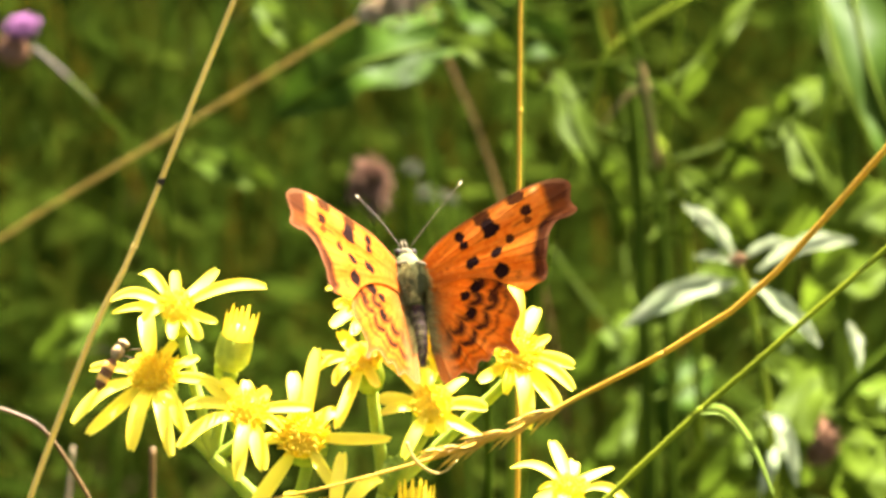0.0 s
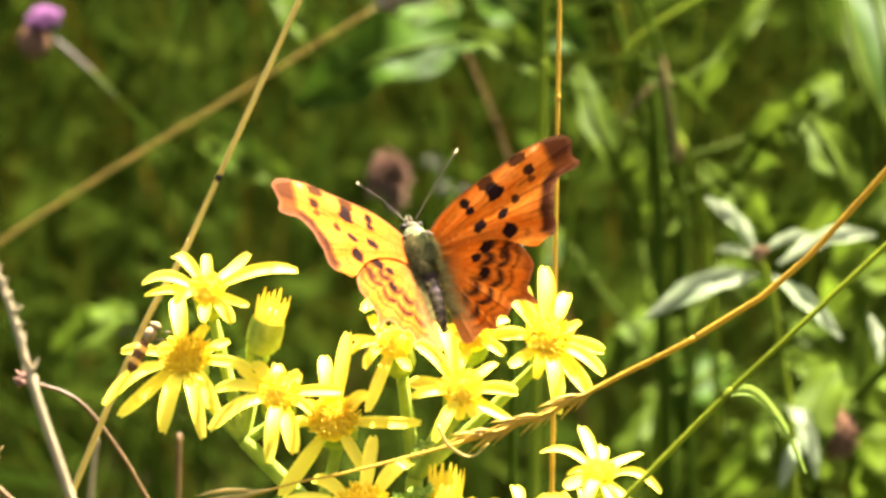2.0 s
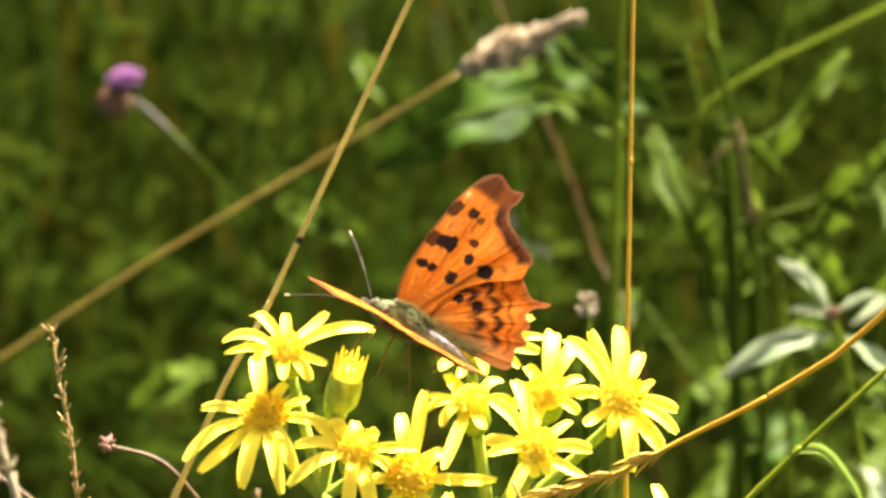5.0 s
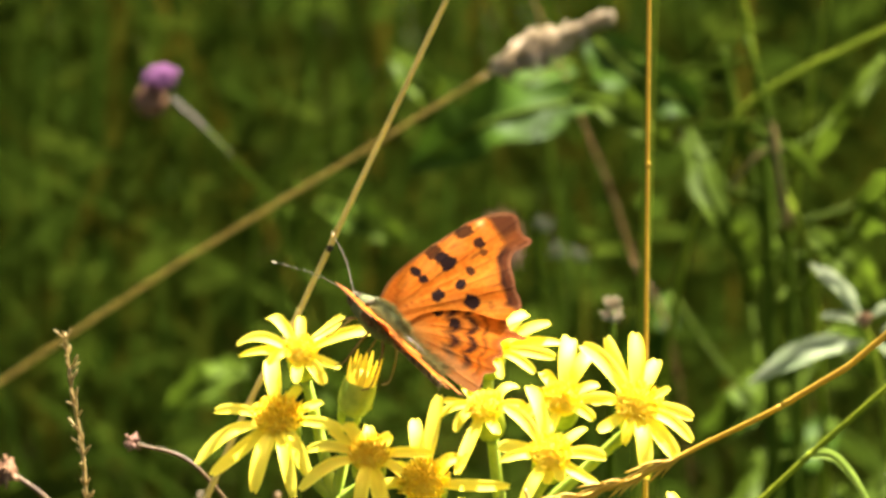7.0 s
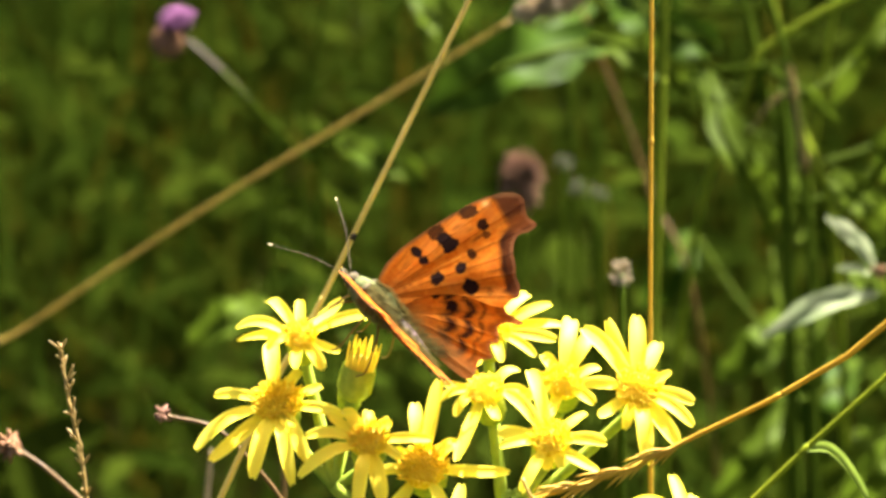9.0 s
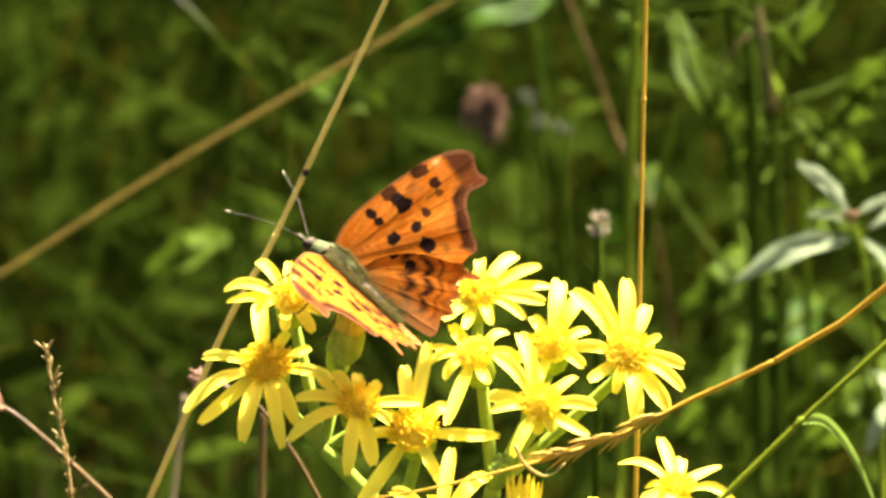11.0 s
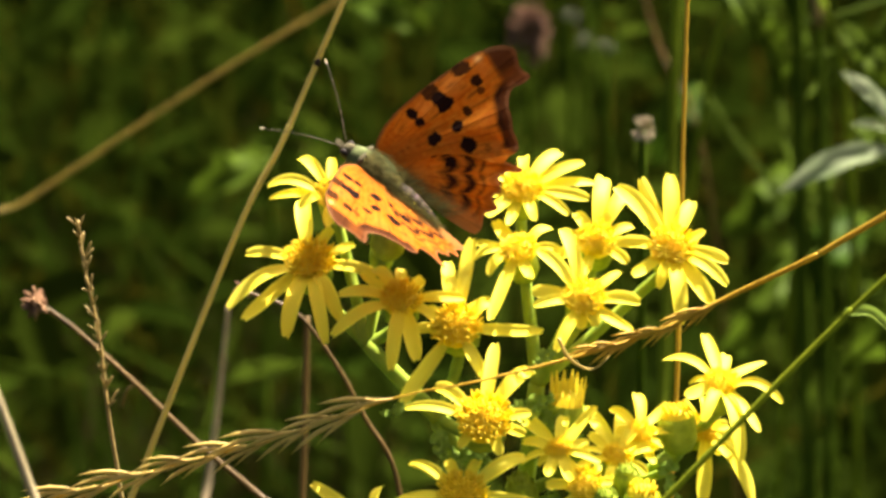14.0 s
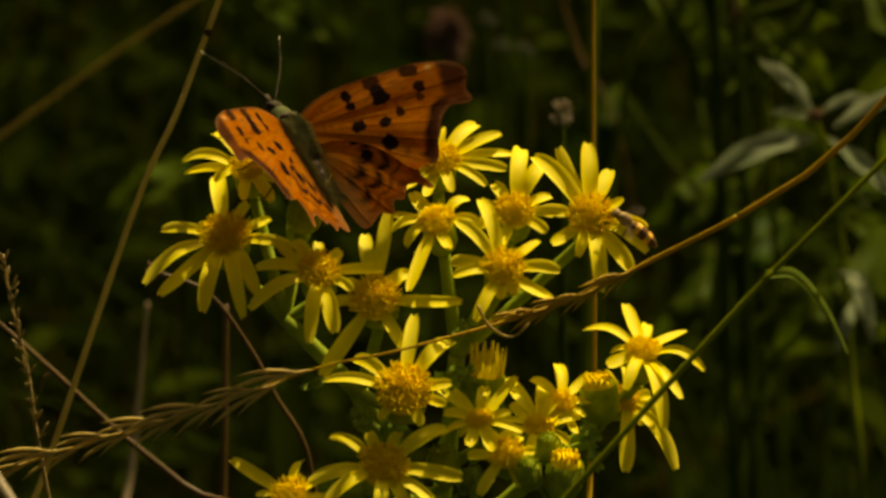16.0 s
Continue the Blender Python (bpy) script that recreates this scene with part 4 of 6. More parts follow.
def leaf_maker(x0, x1, y0, y1, z0, z1, long, ratio):
    def make(verts, faces):
        p = Vector((random.uniform(x0, x1), random.uniform(y0, y1), random.uniform(z0, z1)))
        az, rise = random.uniform(0, 6.283), random.uniform(-0.5, 0.9)
        way = Vector((math.cos(az), math.sin(az), rise)).normalized()
        length = random.uniform(*long)
        side = way.cross(Vector((random.uniform(-0.6, 0.6), random.uniform(-0.8, 0.2), 1))).normalized()
        line, widths = [], []
        for i in range(7):
            t = i / 6
            line.append(p + way * (length * t) + Vector((0, 0, -0.35 * length * t * t)))
            widths.append(length * ratio * (math.sin(math.pi * t ** 0.8) + 0.06) * (1 + 0.15 * random.uniform(-1, 1)))
        strip(verts, faces, line, widths, side, 0.6)
    return make


# ---- ragwort ----
def petal_mesh(length, width, arch, twist, name="petal"):
    """A strap-shaped ray along +y with a blunt, notched tip, grooved along its length."""
    bm = bmesh.new()
    rows, n = [], 10
    for i in range(n + 1):
        t = i / n
        w = width * (0.50 + 0.50 * math.sin(math.pi * min(0.5, t * 1.1))) * (1.0 if t < 0.62 else 0.28 + 0.72 * math.sqrt(max(0.0, 1 - ((t - 0.62) / 0.39) ** 2.2)))
        row = []
        for k in range(5):
            s = (k - 2) / 2
            y = length * t * (1.0 - (0.03 if k == 2 and i == n else 0.0))
            z = arch * length * (math.sin(math.pi * t * 0.9) * 0.55 - t * t * 0.5) + 0.30 * w * s * s - 0.22 * w * (1 - abs(abs(s) - 0.5) * 2)
            a = twist * t
            x = w * s
            row.append(bm.verts.new((x * math.cos(a), y, z + x * math.sin(a))))
        rows.append(row)
    for a, b in zip(rows, rows[1:]):
        for k in range(4):
            bm.faces.new((a[k], a[k + 1], b[k + 1], b[k]))
    me = bpy.data.meshes.new(name)
    bm.to_mesh(me)
    bm.free()
    me.materials.append(PETAL)
    me.polygons.foreach_set("use_smooth", [True] * len(me.polygons))
    return me


def disc_mesh(radius, high):
    """A domed disc packed with small tubular florets."""
    bm = bmesh.new()
    blob(bm, (0, 0, -0.1 * radius), (radius * 0.92, radius * 0.92, high * 0.8), u=14, v=8)
    count = 260
    for i in range(count):
        r = radius * math.sqrt((i + 0.5) / count) * random.uniform(0.94, 1.05)
        a = i * 2.39996 + random.uniform(-0.2, 0.2)
        z = high * (1 - 0.75 * (r / radius) ** 2) * 0.75
        tall = radius * random.uniform(0.08, 0.30) * (1.25 if r > 0.7 * radius else 0.9)
        out = Vector((math.cos(a) * r / radius * 0.8, math.sin(a) * r / radius * 0.8, 0.9)).normalized()
        p = Vector((r * math.cos(a), r * math.sin(a), z))
        w = radius * random.uniform(0.032, 0.048)
        tube(bm, [p - out * tall * 0.4, p + out * tall * 0.6, p + out * tall], [w * 0.8, w * 1.05, w * 0.55], 5)
    return bm


def involucre_mesh(radius, deep):
    """The green cup under a flower head, with narrow overlapping bracts."""
    bm = bmesh.new()
    sides = 26
    rows = []
    for t, r in ((0.0, 0.30), (0.12, 0.72), (0.35, 0.98), (0.7, 1.0), (1.0, 0.93)):
        rows.append([bm.verts.new((radius * r * (1 + 0.05 * (k % 2)) * math.cos(2 * math.pi * k / sides),
                                   radius * r * (1 + 0.05 * (k % 2)) * math.sin(2 * math.pi * k / sides), deep * (t - 1))) for k in range(sides)])
    for a, b in zip(rows, rows[1:]):
        for k in range(sides):
            bm.faces.new((a[k], a[(k + 1) % sides], b[(k + 1) % sides], b[k]))
    bm.faces.new(rows[0][::-1])
    return bm


def seat(ob, at, n, spin=0.0):
    e1, e2, n = basis(n)
    ob.matrix_local = Matrix.Translation(at) @ Matrix((e1, e2, n)).transposed().to_4x4() @ Matrix.Rotation(spin, 4, "Z")


def flower_head(plant, at, n, radius, rays):
    head = part("flower_head", disc_mesh(radius * 0.001, radius * 0.0007), DISC, plant, "golden disc of packed florets")
    seat(head, at, n)
    cup = part("involucre", involucre_mesh(radius * 0.00085, 0.0052), BUDGREEN, head, "green cup of bracts")
    cup.location = (0, 0, -0.0002)
    turns = sorted(a % 360 for a, _ in rays)
    usual = sum(b for _, b in rays) / len(rays)
    rays = list(rays)
    for a, b in zip(turns, turns[1:] + [turns[0] + 360]):
        count = int((b - a) / 34)
        for k in range(1, count):
            rays.append((a + (b - a) * k / count + random.uniform(-6, 6), usual * random.uniform(0.55, 0.8)))
    for angle, length in rays:
        a = radians(angle + random.uniform(-2, 2))
        inner = radius * 0.0006
        me = petal_mesh(length * 0.00104 - inner, random.uniform(0.00084, 0.00112) * min(1.15, 0.6 + length / 22), random.uniform(-0.15, 0.45), random.uniform(-0.5, 0.5))
        ob = new("petal", me)
        ob.parent = head
        ob.matrix_local = Matrix.Rotation(a - math.pi / 2, 4, "Z") @ Matrix.Translation((0, inner, random.uniform(-0.0003, 0.0004))) @ Matrix.Rotation(random.uniform(-0.16, 0.16), 4, "X")
    return head


def flower_bud(plant, at, n, radius, kind):
    r = radius * 0.001
    head = part("flower_bud", involucre_mesh(r, r * 2.2), BUDGREEN, plant, "half-open green bud with yellow tip")
    seat(head, at, n)
    bm = bmesh.new()
    if kind == "closed":
        for i in range(16):
            a = 2 * math.pi * i / 16 + random.uniform(-0.08, 0.08)
            p = Vector((math.cos(a) * r * 0.80, math.sin(a) * r * 0.80, -r * 0.3))
            q = p + Vector((math.cos(a) * r * random.uniform(0.0, 0.28), math.sin(a) * r * random.uniform(0.0, 0.28), r * random.uniform(1.5, 2.0)))
            sheet(bm, [p.lerp(q, t / 4) for t in range(5)], [r * w for w in (0.13, 0.15, 0.15, 0.12, 0.05)], (math.cos(a), math.sin(a), 0), across=2)
        blob(bm, (0, 0, 0), (r * 0.75, r * 0.75, r * 0.7))
    else:
        blob(bm, (0, 0, -r * 0.25), (r * 0.85, r * 0.85, r * 0.75), rough=0.06)
        for i in range(26):
            a, q = i * 2.4, r * 0.75 * math.sqrt(i / 26)
            p = Vector((math.cos(a) * q, math.sin(a) * q, r * 0.25))
            tube(bm, [p, p + Vector((0, 0, r * 0.35))], [r * 0.10, r * 0.06], 5)
    part("bud_tip", bm, BUD_RAY if kind == "closed" else (DISC if kind == "open" else BUDGREEN), head, "yellow rolled rays" if kind == "closed" else "")
    return head


def stem_between(plant, points, r0, r1):
    line = spline(points, 6)
    bm = bmesh.new()
    tube(bm, line, lerp_list([r0, r1], len(line)), 8)
    return part("stem", bm, STEM, plant)


def curly_leaf(plant, at, way, size):
    """A small crisped stem leaf with ragged lobes."""
    bm = bmesh.new()
    at, way = Vector(at), Vector(way).normalized()
    for i in range(9):
        t = i / 8
        side = way.orthogonal().normalized() * (1 if i % 2 else -1)
        p = at + way * size * t
        q = p + (side * random.uniform(0.25, 0.5) + way * 0.25 + Vector((random.uniform(-0.3, 0.3), random.uniform(-0.4, 0.1), random.uniform(-0.2, 0.3)))) * size * (0.6 - 0.3 * t)
        line = spline([p, p.lerp(q, 0.5) + Vector((0, -0.08 * size, 0.05 * size)), q], 3)
        sheet(bm, line, lerp_list([0.06 * size, 0.12 * size, 0.10 * size, 0.02 * size], len(line)), (random.uniform(-0.5, 0.5), -0.8, 0.6), 0.5, 0.6, 4, i)
    return part("leaf", bm, CURLY, plant, "small crisped grey-green leaf")


def build_ragwort():
    plant = empty("ragwort", (0, 0, 0), "flowering ragwort with clusters of yellow daisy heads", "wildflower")
    root, fork, low = Vector((0.02, 0.02, -0.01)), Vector((0.0095, -0.012, 0.655)), Vector((0.0045, -0.0165, 0.668))
    trunk = [root, (0.014, 0.012, 0.30), (0.010, 0.0, 0.52), fork]
    stem_between(plant, trunk, 0.0034, 0.0019)
    left = Vector((-0.0005, -0.0125, 0.6800))
    left_up = Vector((-0.0105, -0.0065, 0.6885))
    mid = Vector((0.0130, -0.0080, 0.6830))
    right = Vector((0.0270, -0.0090, 0.6680))
    stem_between(plant, [fork, left], 0.0017, 0.0014)
    stem_between(plant, [left, left_up], 0.0013, 0.0011)
    stem_between(plant, [fork, (0.0115, -0.0100, 0.668), mid], 0.0015, 0.0012)
    stem_between(plant, [fork, (0.018, -0.011, 0.660), right], 0.0014, 0.0011)
    forks = (left, left_up, mid, right, low)
    stem_between(plant, [fork, low], 0.0012, 0.0010)
    for at, n, radius, rays in FLOWERS:
        flower_head(plant, at, n, radius, rays)
        foot = Vector(at) - Vector(n) * 0.0055
        near = min((f for f in forks if f.z < foot.z - 0.001), key=lambda f: (f - foot).length, default=fork)
        stem_between(plant, [near, near.lerp(foot, 0.55) - Vector(n) * 0.0012 + Vector((0, 0, 0.0005)), foot], 0.0009, 0.0008)
    for i, (at, n, radius) in enumerate(BUDS):
        flower_bud(plant, at, n, radius, ("closed", "open", "green", "green", "open", "open", "green", "closed")[i])
        foot = Vector(at) - Vector(n) * radius * 0.0022
        near = min((f for f in forks if f.z < foot.z - 0.001), key=lambda f: (f - foot).length, default=fork)
        stem_between(plant, [near, near.lerp(foot, 0.6) - Vector(n) * 0.0012, foot], 0.0007, 0.0007)
    for at, way, size in (((-0.001, -0.0165, 0.6805), (0.2, -0.5, -0.6), 0.006), ((0.001, -0.0175, 0.676), (0.4, -0.4, 0.2), 0.007),
                          ((-0.0045, -0.0135, 0.683), (-0.6, -0.3, -0.1), 0.004), ((0.011, -0.018, 0.683), (0.5, -0.2, 0.6), 0.006),
                          ((0.030, -0.017, 0.677), (0.2, -0.3, -0.6), 0.006), ((0.0125, -0.014, 0.690), (0.6, -0.2, 0.5), 0.004),
                          ((0.0022, -0.012, 0.6760), (0.3, -0.4, -0.7), 0.010), ((0.0105, -0.0125, 0.6830), (0.6, -0.3, -0.3), 0.009), ((0.0165, -0.0165, 0.6730), (-0.4, -0.4, -0.6), 0.010), ((0.0235, -0.0155, 0.6730), (0.3, -0.4, -0.8), 0.010), ((0.006, -0.018, 0.664), (-0.5, -0.5, 0.1), 0.012), ((0.022, -0.016, 0.668), (0.5, -0.5, 0.3), 0.007)):
        curly_leaf(plant, at, way, size)
    return plant


# ---- dry grasses and stalks ----
def stalk(name, points, r0, r1, mat, label, nodes=(), ground=0.25, category="grass", top=0.16, low=0.07):
    pts = to_ground(points, ground, top, low)
    line = spline(pts, 10)
    bm = bmesh.new()
    radii = lerp_list([r1, r0], len(line))
    for i in range(len(line)):
        radii[i] *= 1 + 0.10 * noise.noise((line[i].x * 300, line[i].z * 300, 0))
    tube(bm, line, radii, 8)
    ob = part(name, bm, mat)
    for at in nodes:
        k = min(range(len(line)), key=lambda i: abs(line[i].z - at))
        bm = bmesh.new()
        blob(bm, line[k], (radii[k] * 1.4, radii[k] * 1.4, radii[k] * 2.6), line[min(k + 1, len(line) - 1)] - line[max(k - 1, 0)])
        part("joint", bm, mat, ob)
    return tagged(ob, label, category)


def spikelet(bm, at, way, size, face):
    """A narrow pointed husk with a few overlapping scales."""
    way, face = Vector(way).normalized(), Vector(face)
    side = way.cross(face).normalized()
    for i in range(3):
        w = (way + side * (0.13 if i % 2 else -0.16) * (1 - i * 0.15)).normalized()
        p = Vector(at) + way * size * 0.15 * i
        line = [p + w * size * 0.7 * t for t in (0, 0.25, 0.5, 0.75, 1.0)]
        line = [q + side * (0.04 * size * math.sin(math.pi * k / 4)) for k, q in enumerate(line)]
        tube(bm, line, [size * r for r in (0.008, 0.024, 0.030, 0.018, 0.002)], 6)


def build_rye():
    line = spline(to_ground(RYE[::-1], 0.3, 0.03, 0.15), 8)
    bm = bmesh.new()
    tube(bm, line, lerp_list([0.00008, 0.00013, 0.00013, 0.00022, 0.00036, 0.00048, 0.0006], len(line)), 7)
    ob = tagged(part("dry_grass_spike", bm, GOLD), "golden dry grass stem with long straw spikelets", "grass")
    pts = spline(RYE, 6)
    for k in [*range(13, 24), *range(43, len(pts) - 1, 2)]:
        way = (pts[k + 1] - pts[k]).normalized()
        bm = bmesh.new()
        size = random.uniform(0.0090, 0.0130) if k > 30 else random.uniform(0.0055, 0.008)
        up = 1 if (k // 2) % 2 else -1
        spikelet(bm, pts[k], way + Vector((0, -0.08, 0.17 * up + 0.03)), size, (0, -1, 0.3))
        part("spikelet", bm, HUSK if k > 30 else GOLD, ob)
    bm = bmesh.new()
    a = Vector(pts[26])
    curl = spline([a + Vector((-0.0022, -0.001, 0.0034)), a + Vector((-0.0010, -0.002, 0.0012)), a + Vector((0.0012, -0.002, -0.0006)), a + Vector((0.0030, -0.001, -0.0010)), a + Vector((0.0046, 0.0, 0.0001))], 5)
    tube(bm, curl, lerp_list([0.00028, 0.00024, 0.0001, 0.00005], len(curl)), 5)
    part("awn", bm, HUSK, ob, "curled pale awn")


def build_panicle(name, points, mat, label, tufts, size, thick=0.00035):
    line = spline(to_ground(points, 0.15, 0), 10)
    bm = bmesh.new()
    tube(bm, line, lerp_list([thick * 0.6, thick, thick * 1.6], len(line)), 6)
    ob = tagged(part(name, bm, mat), label, "grass")
    top = spline(points, 14)
    for k in range(1, tufts):
        p = top[k * (len(top) - 12) // tufts]
        bm = bmesh.new()
        for j in range(3):
            way = Vector((random.uniform(-0.6, 0.6), random.uniform(-0.5, 0.5), random.uniform(0.5, 1.2))).normalized()
            q = p + way * size * random.uniform(0.4, 1.0)
            tube(bm, [p, p.lerp(q, 0.6), q], [thick * 0.4, thick * 0.35, thick * 0.3], 5)
            blob(bm, q, (size * 0.09, size * 0.08, size * 0.36), way, 0.15, 6, 5)
        part("spikelet", bm, mat, ob)
    return ob


def build_seed_head():
    line = spline(to_ground(SEEDHEAD, 0.2, 0), 8)
    bm = bmesh.new()
    tube(bm, line, lerp_list([0.00036, 0.00042, 0.0006, 0.0009], len(line)), 7)
    ob = tagged(part("dead_seed_stalk", bm, BROWN), "brown dead stalk with a withered seed head", "seed head")
    bm = bmesh.new()
    top = Vector(SEEDHEAD[0])
    blob(bm, top, (0.0014, 0.0014, 0.0016), rough=0.2)
    for i in range(26):
        way = Vector((random.uniform(-1, 0.5), random.uniform(-1, 0.6), random.uniform(-0.6, 1))).normalized()
        tube(bm, [top + way * 0.001, top + way * 0.0020, top + way * random.uniform(0.0022, 0.0030)], [0.0005, 0.0004, 0.0001], 5)
    tagged(part("seed_head", bm, SCALE_M, ob, "shaggy withered head"), kind="stuff")
    bm = bmesh.new()
    a = Vector(SEEDHEAD[2])
    tube(bm, spline([a, a + Vector((-0.0014, -0.001, -0.0008)), a + Vector((-0.0022, -0.001, -0.0035))], 4), 0.00025, 5)
    part("bract", bm, BROWN, ob)


def build_dead_stem():
    ob = stalk("dead_flower_stalk", DARK_STEM, 0.0005, 0.0003, BROWN, "thin dark dead stem with a shrivelled flower head", ground=0.05, top=0, category="seed head")
    bm = bmesh.new()
    top = Vector(DARK_STEM[0])
    for i in range(16):
        way = Vector((random.uniform(-1, 0.5), random.uniform(-1, 0.6), random.uniform(-0.6, 1))).normalized()
        tube(bm, [top, top + way * 0.0010, top + way * random.uniform(0.0012, 0.0019)], [0.0004, 0.0004, 0.0001], 5)
    tagged(part("shrivelled_head", bm, PINK_M, ob, "small pale shrivelled head"), kind="stuff")
    return ob


def build_far_head():
    ob = stalk("far_grass", STRAW_FAR[::-1], 0.00046, 0.0004, FAR_STRAW, "straw-coloured grass leaning across with a plump head", ground=0.35, top=0)
    line = spline(STRAW_FAR_HEAD, 12)
    bm = bmesh.new()
    tube(bm, line, 0.0009, 6)
    for k, p in enumerate(line):
        t = k / (len(line) - 1)
        for j in range(9):
            way = ((line[-1] - line[0]).normalized() * 1.3 + Vector((random.uniform(-1, 1), random.uniform(-1, 1), random.uniform(-1, 1)))).normalized()
            q = p + way * 0.0042 * (0.5 + math.sin(math.pi * min(0.95, t + 0.15)))
            tube(bm, [p, p.lerp(q, 0.5), q], [0.0004, 0.0009, 0.0002], 5)
    tagged(part("grass_head", bm, PALE_HUSK, ob, "plump pale grass head"), kind="stuff")
    return ob


# ---- broad leaves and stems behind ----
def weed_leaf(plant, b, m, tip, width, mat, seed, stem_line):
    line = spline([b, m, tip], 7)
    n = len(line)
    widths = [width * 0.0005 * (math.sin(math.pi * (0.06 + 0.90 * (i / (n - 1)) ** 0.85)) ** 0.8) * (1 + 0.10 * math.sin(i * 2.3 + seed)) for i in range(n)]
    bm = bmesh.new()
    sheet(bm, line, widths, (0.25 * math.sin(seed), -0.75, 0.65), 0.25, 0.35, 8, seed)
    ob = part("leaf", bm, mat, plant)
    bm = bmesh.new()
    up = Vector((0, -0.0006, 0.0002))
    tube(bm, [p + up for p in line], lerp_list([0.0009, 0.0006, 0.0003], n), 5)
    near = min(stem_line, key=lambda p: (p - Vector(b) + Vector((0, 0, 0.02))).length)
    tube(bm, spline([b, Vector(b).lerp(near, 0.5) + Vector((0, 0.004, -0.006)), near], 5), 0.0006, 6)
    part("midrib", bm, LEAF_LIGHT, ob, "paler midrib")


def build_weed(stems, leaves, label, mat, radius=0.0016):
    plant = empty("tall_weed", (0, 0, 0), label, "weed", "leafy weeds in the meadow")
    lines = []
    for pts in stems:
        line = spline(to_ground(pts, 0.04, 0.0), 8)
        bm = bmesh.new()
        tube(bm, line, lerp_list([radius * 0.7, radius, radius * 1.4], len(line)), 7)
        part("stem", bm, LEAF, plant)
        lines += line
    for i in leaves:
        b, m, tip, w, light = LEAVES[i]
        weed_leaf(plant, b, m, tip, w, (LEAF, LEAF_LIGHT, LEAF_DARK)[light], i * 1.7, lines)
    return plant


def build_silver():
    plant = empty("silvery_weed", SILVER, "grey-green weed with silvery lance-shaped leaves", "weed")
    inv = Matrix.Translation(Vector(SILVER)).inverted()

    def put(name, bm, mat, label=""):
        bm.transform(inv)
        return part(name, bm, mat, plant, label)
    line = spline(to_ground(SILVER_STEM, 0.05, 0), 8)
    bm = bmesh.new()
    tube(bm, line, lerp_list([0.0005, 0.0007, 0.0010, 0.0012], len(line)), 7)
    put("stem", bm, GRASS_STEM)
    for i, (b, tip) in enumerate(SILVER_LEAVES):
        b, tip = Vector(b), Vector(tip)
        mid = b.lerp(tip, 0.5) + Vector((0, -0.002, 0.0022 + 0.0012 * math.sin(i * 2)))
        line = spline([b, mid, tip], 6)
        n = len(line)
        w = (tip - b).length * (0.095 if i < 6 else 0.11)
        bm = bmesh.new()
        sheet(bm, line, [w * (math.sin(math.pi * (0.05 + 0.92 * k / (n - 1))) + 0.03) for k in range(n)], (0.2 * math.sin(i), -0.6, 0.8), 0.5, 0.25, 6, i)
        put("leaf", bm, SILVER_LEAF)
    bm = bmesh.new()
    for k in range(9):
        way = Vector((random.uniform(-1, 1), random.uniform(-1, 0.4), random.uniform(0, 1.5))).normalized()
        blob(bm, Vector(SILVER) + way * 0.0012, (0.0008, 0.0006, 0.0016), way, 0.1, 6, 5)
    put("bud_cluster", bm, SCALE_M, "small brownish bud cluster")


def build_knapweed():
    ob = stalk("knapweed", KNAP_STEM, 0.0007, 0.0006, LEAF, "knapweed with a purple flower on a pale stalk", top=0, low=0.005, ground=0.02, category="wildflower")
    bm = bmesh.new()
    tube(bm, spline(KNAP_STEM[:3], 6), 0.00075, 7)
    part("dry_stalk", bm, FAR_GREY, ob, "pale dry upper stalk")
    bm = bmesh.new()
    at = Vector(PURPLE)
    blob(bm, at + Vector((-0.0030, 0.001, -0.0036)), (0.0040, 0.0040, 0.0040), rough=0.08)
    part("scaly_cup", bm, SCALE_M, ob, "brown scaly cup")
    bm = bmesh.new()
    for i in range(90):
        way = Vector((random.uniform(-0.8, 0.8), random.uniform(-0.8, 0.8), random.uniform(0.3, 1.2))).normalized()
        tube(bm, [at + way * 0.001, at + way * 0.004, at + way * random.uniform(0.0045, 0.0060)], [0.0005, 0.0006, 0.0004], 4)
    tagged(part("floret_tuft", bm, PURPLE_M, ob, "purple florets"), kind="stuff")
    bud = stalk("knapweed_bud", BUD_STEM, 0.0018, 0.0013, LEAF, "brown scaly knapweed bud on a green stem", top=0, ground=0.12, category="wildflower")
    at = Vector(KNAP_BUD)
    bm = bmesh.new()
    blob(bm, at, (0.0045, 0.0045, 0.0050), rough=0.03, u=14, v=10)
    for i in range(70):
        z = 1 - 2 * (i + 0.5) / 70
        a = i * 2.39996
        way = Vector((math.sqrt(1 - z * z) * math.cos(a), math.sqrt(1 - z * z) * math.sin(a), z))
        p = at + Vector((way.x * 0.0045, way.y * 0.0045, way.z * 0.005))
        blob(bm, p, (0.0007, 0.0007, 0.0009), way, 0.1, 5, 4)
    tagged(part("scaly_head", bm, SCALE_M, bud, "brown scaly head"), kind="stuff")
    bm = bmesh.new()
    blob(bm, at + Vector((0.003, 0.001, 0.0035)), (0.0022, 0.0022, 0.0025))
    part("neck", bm, LEAF, bud)


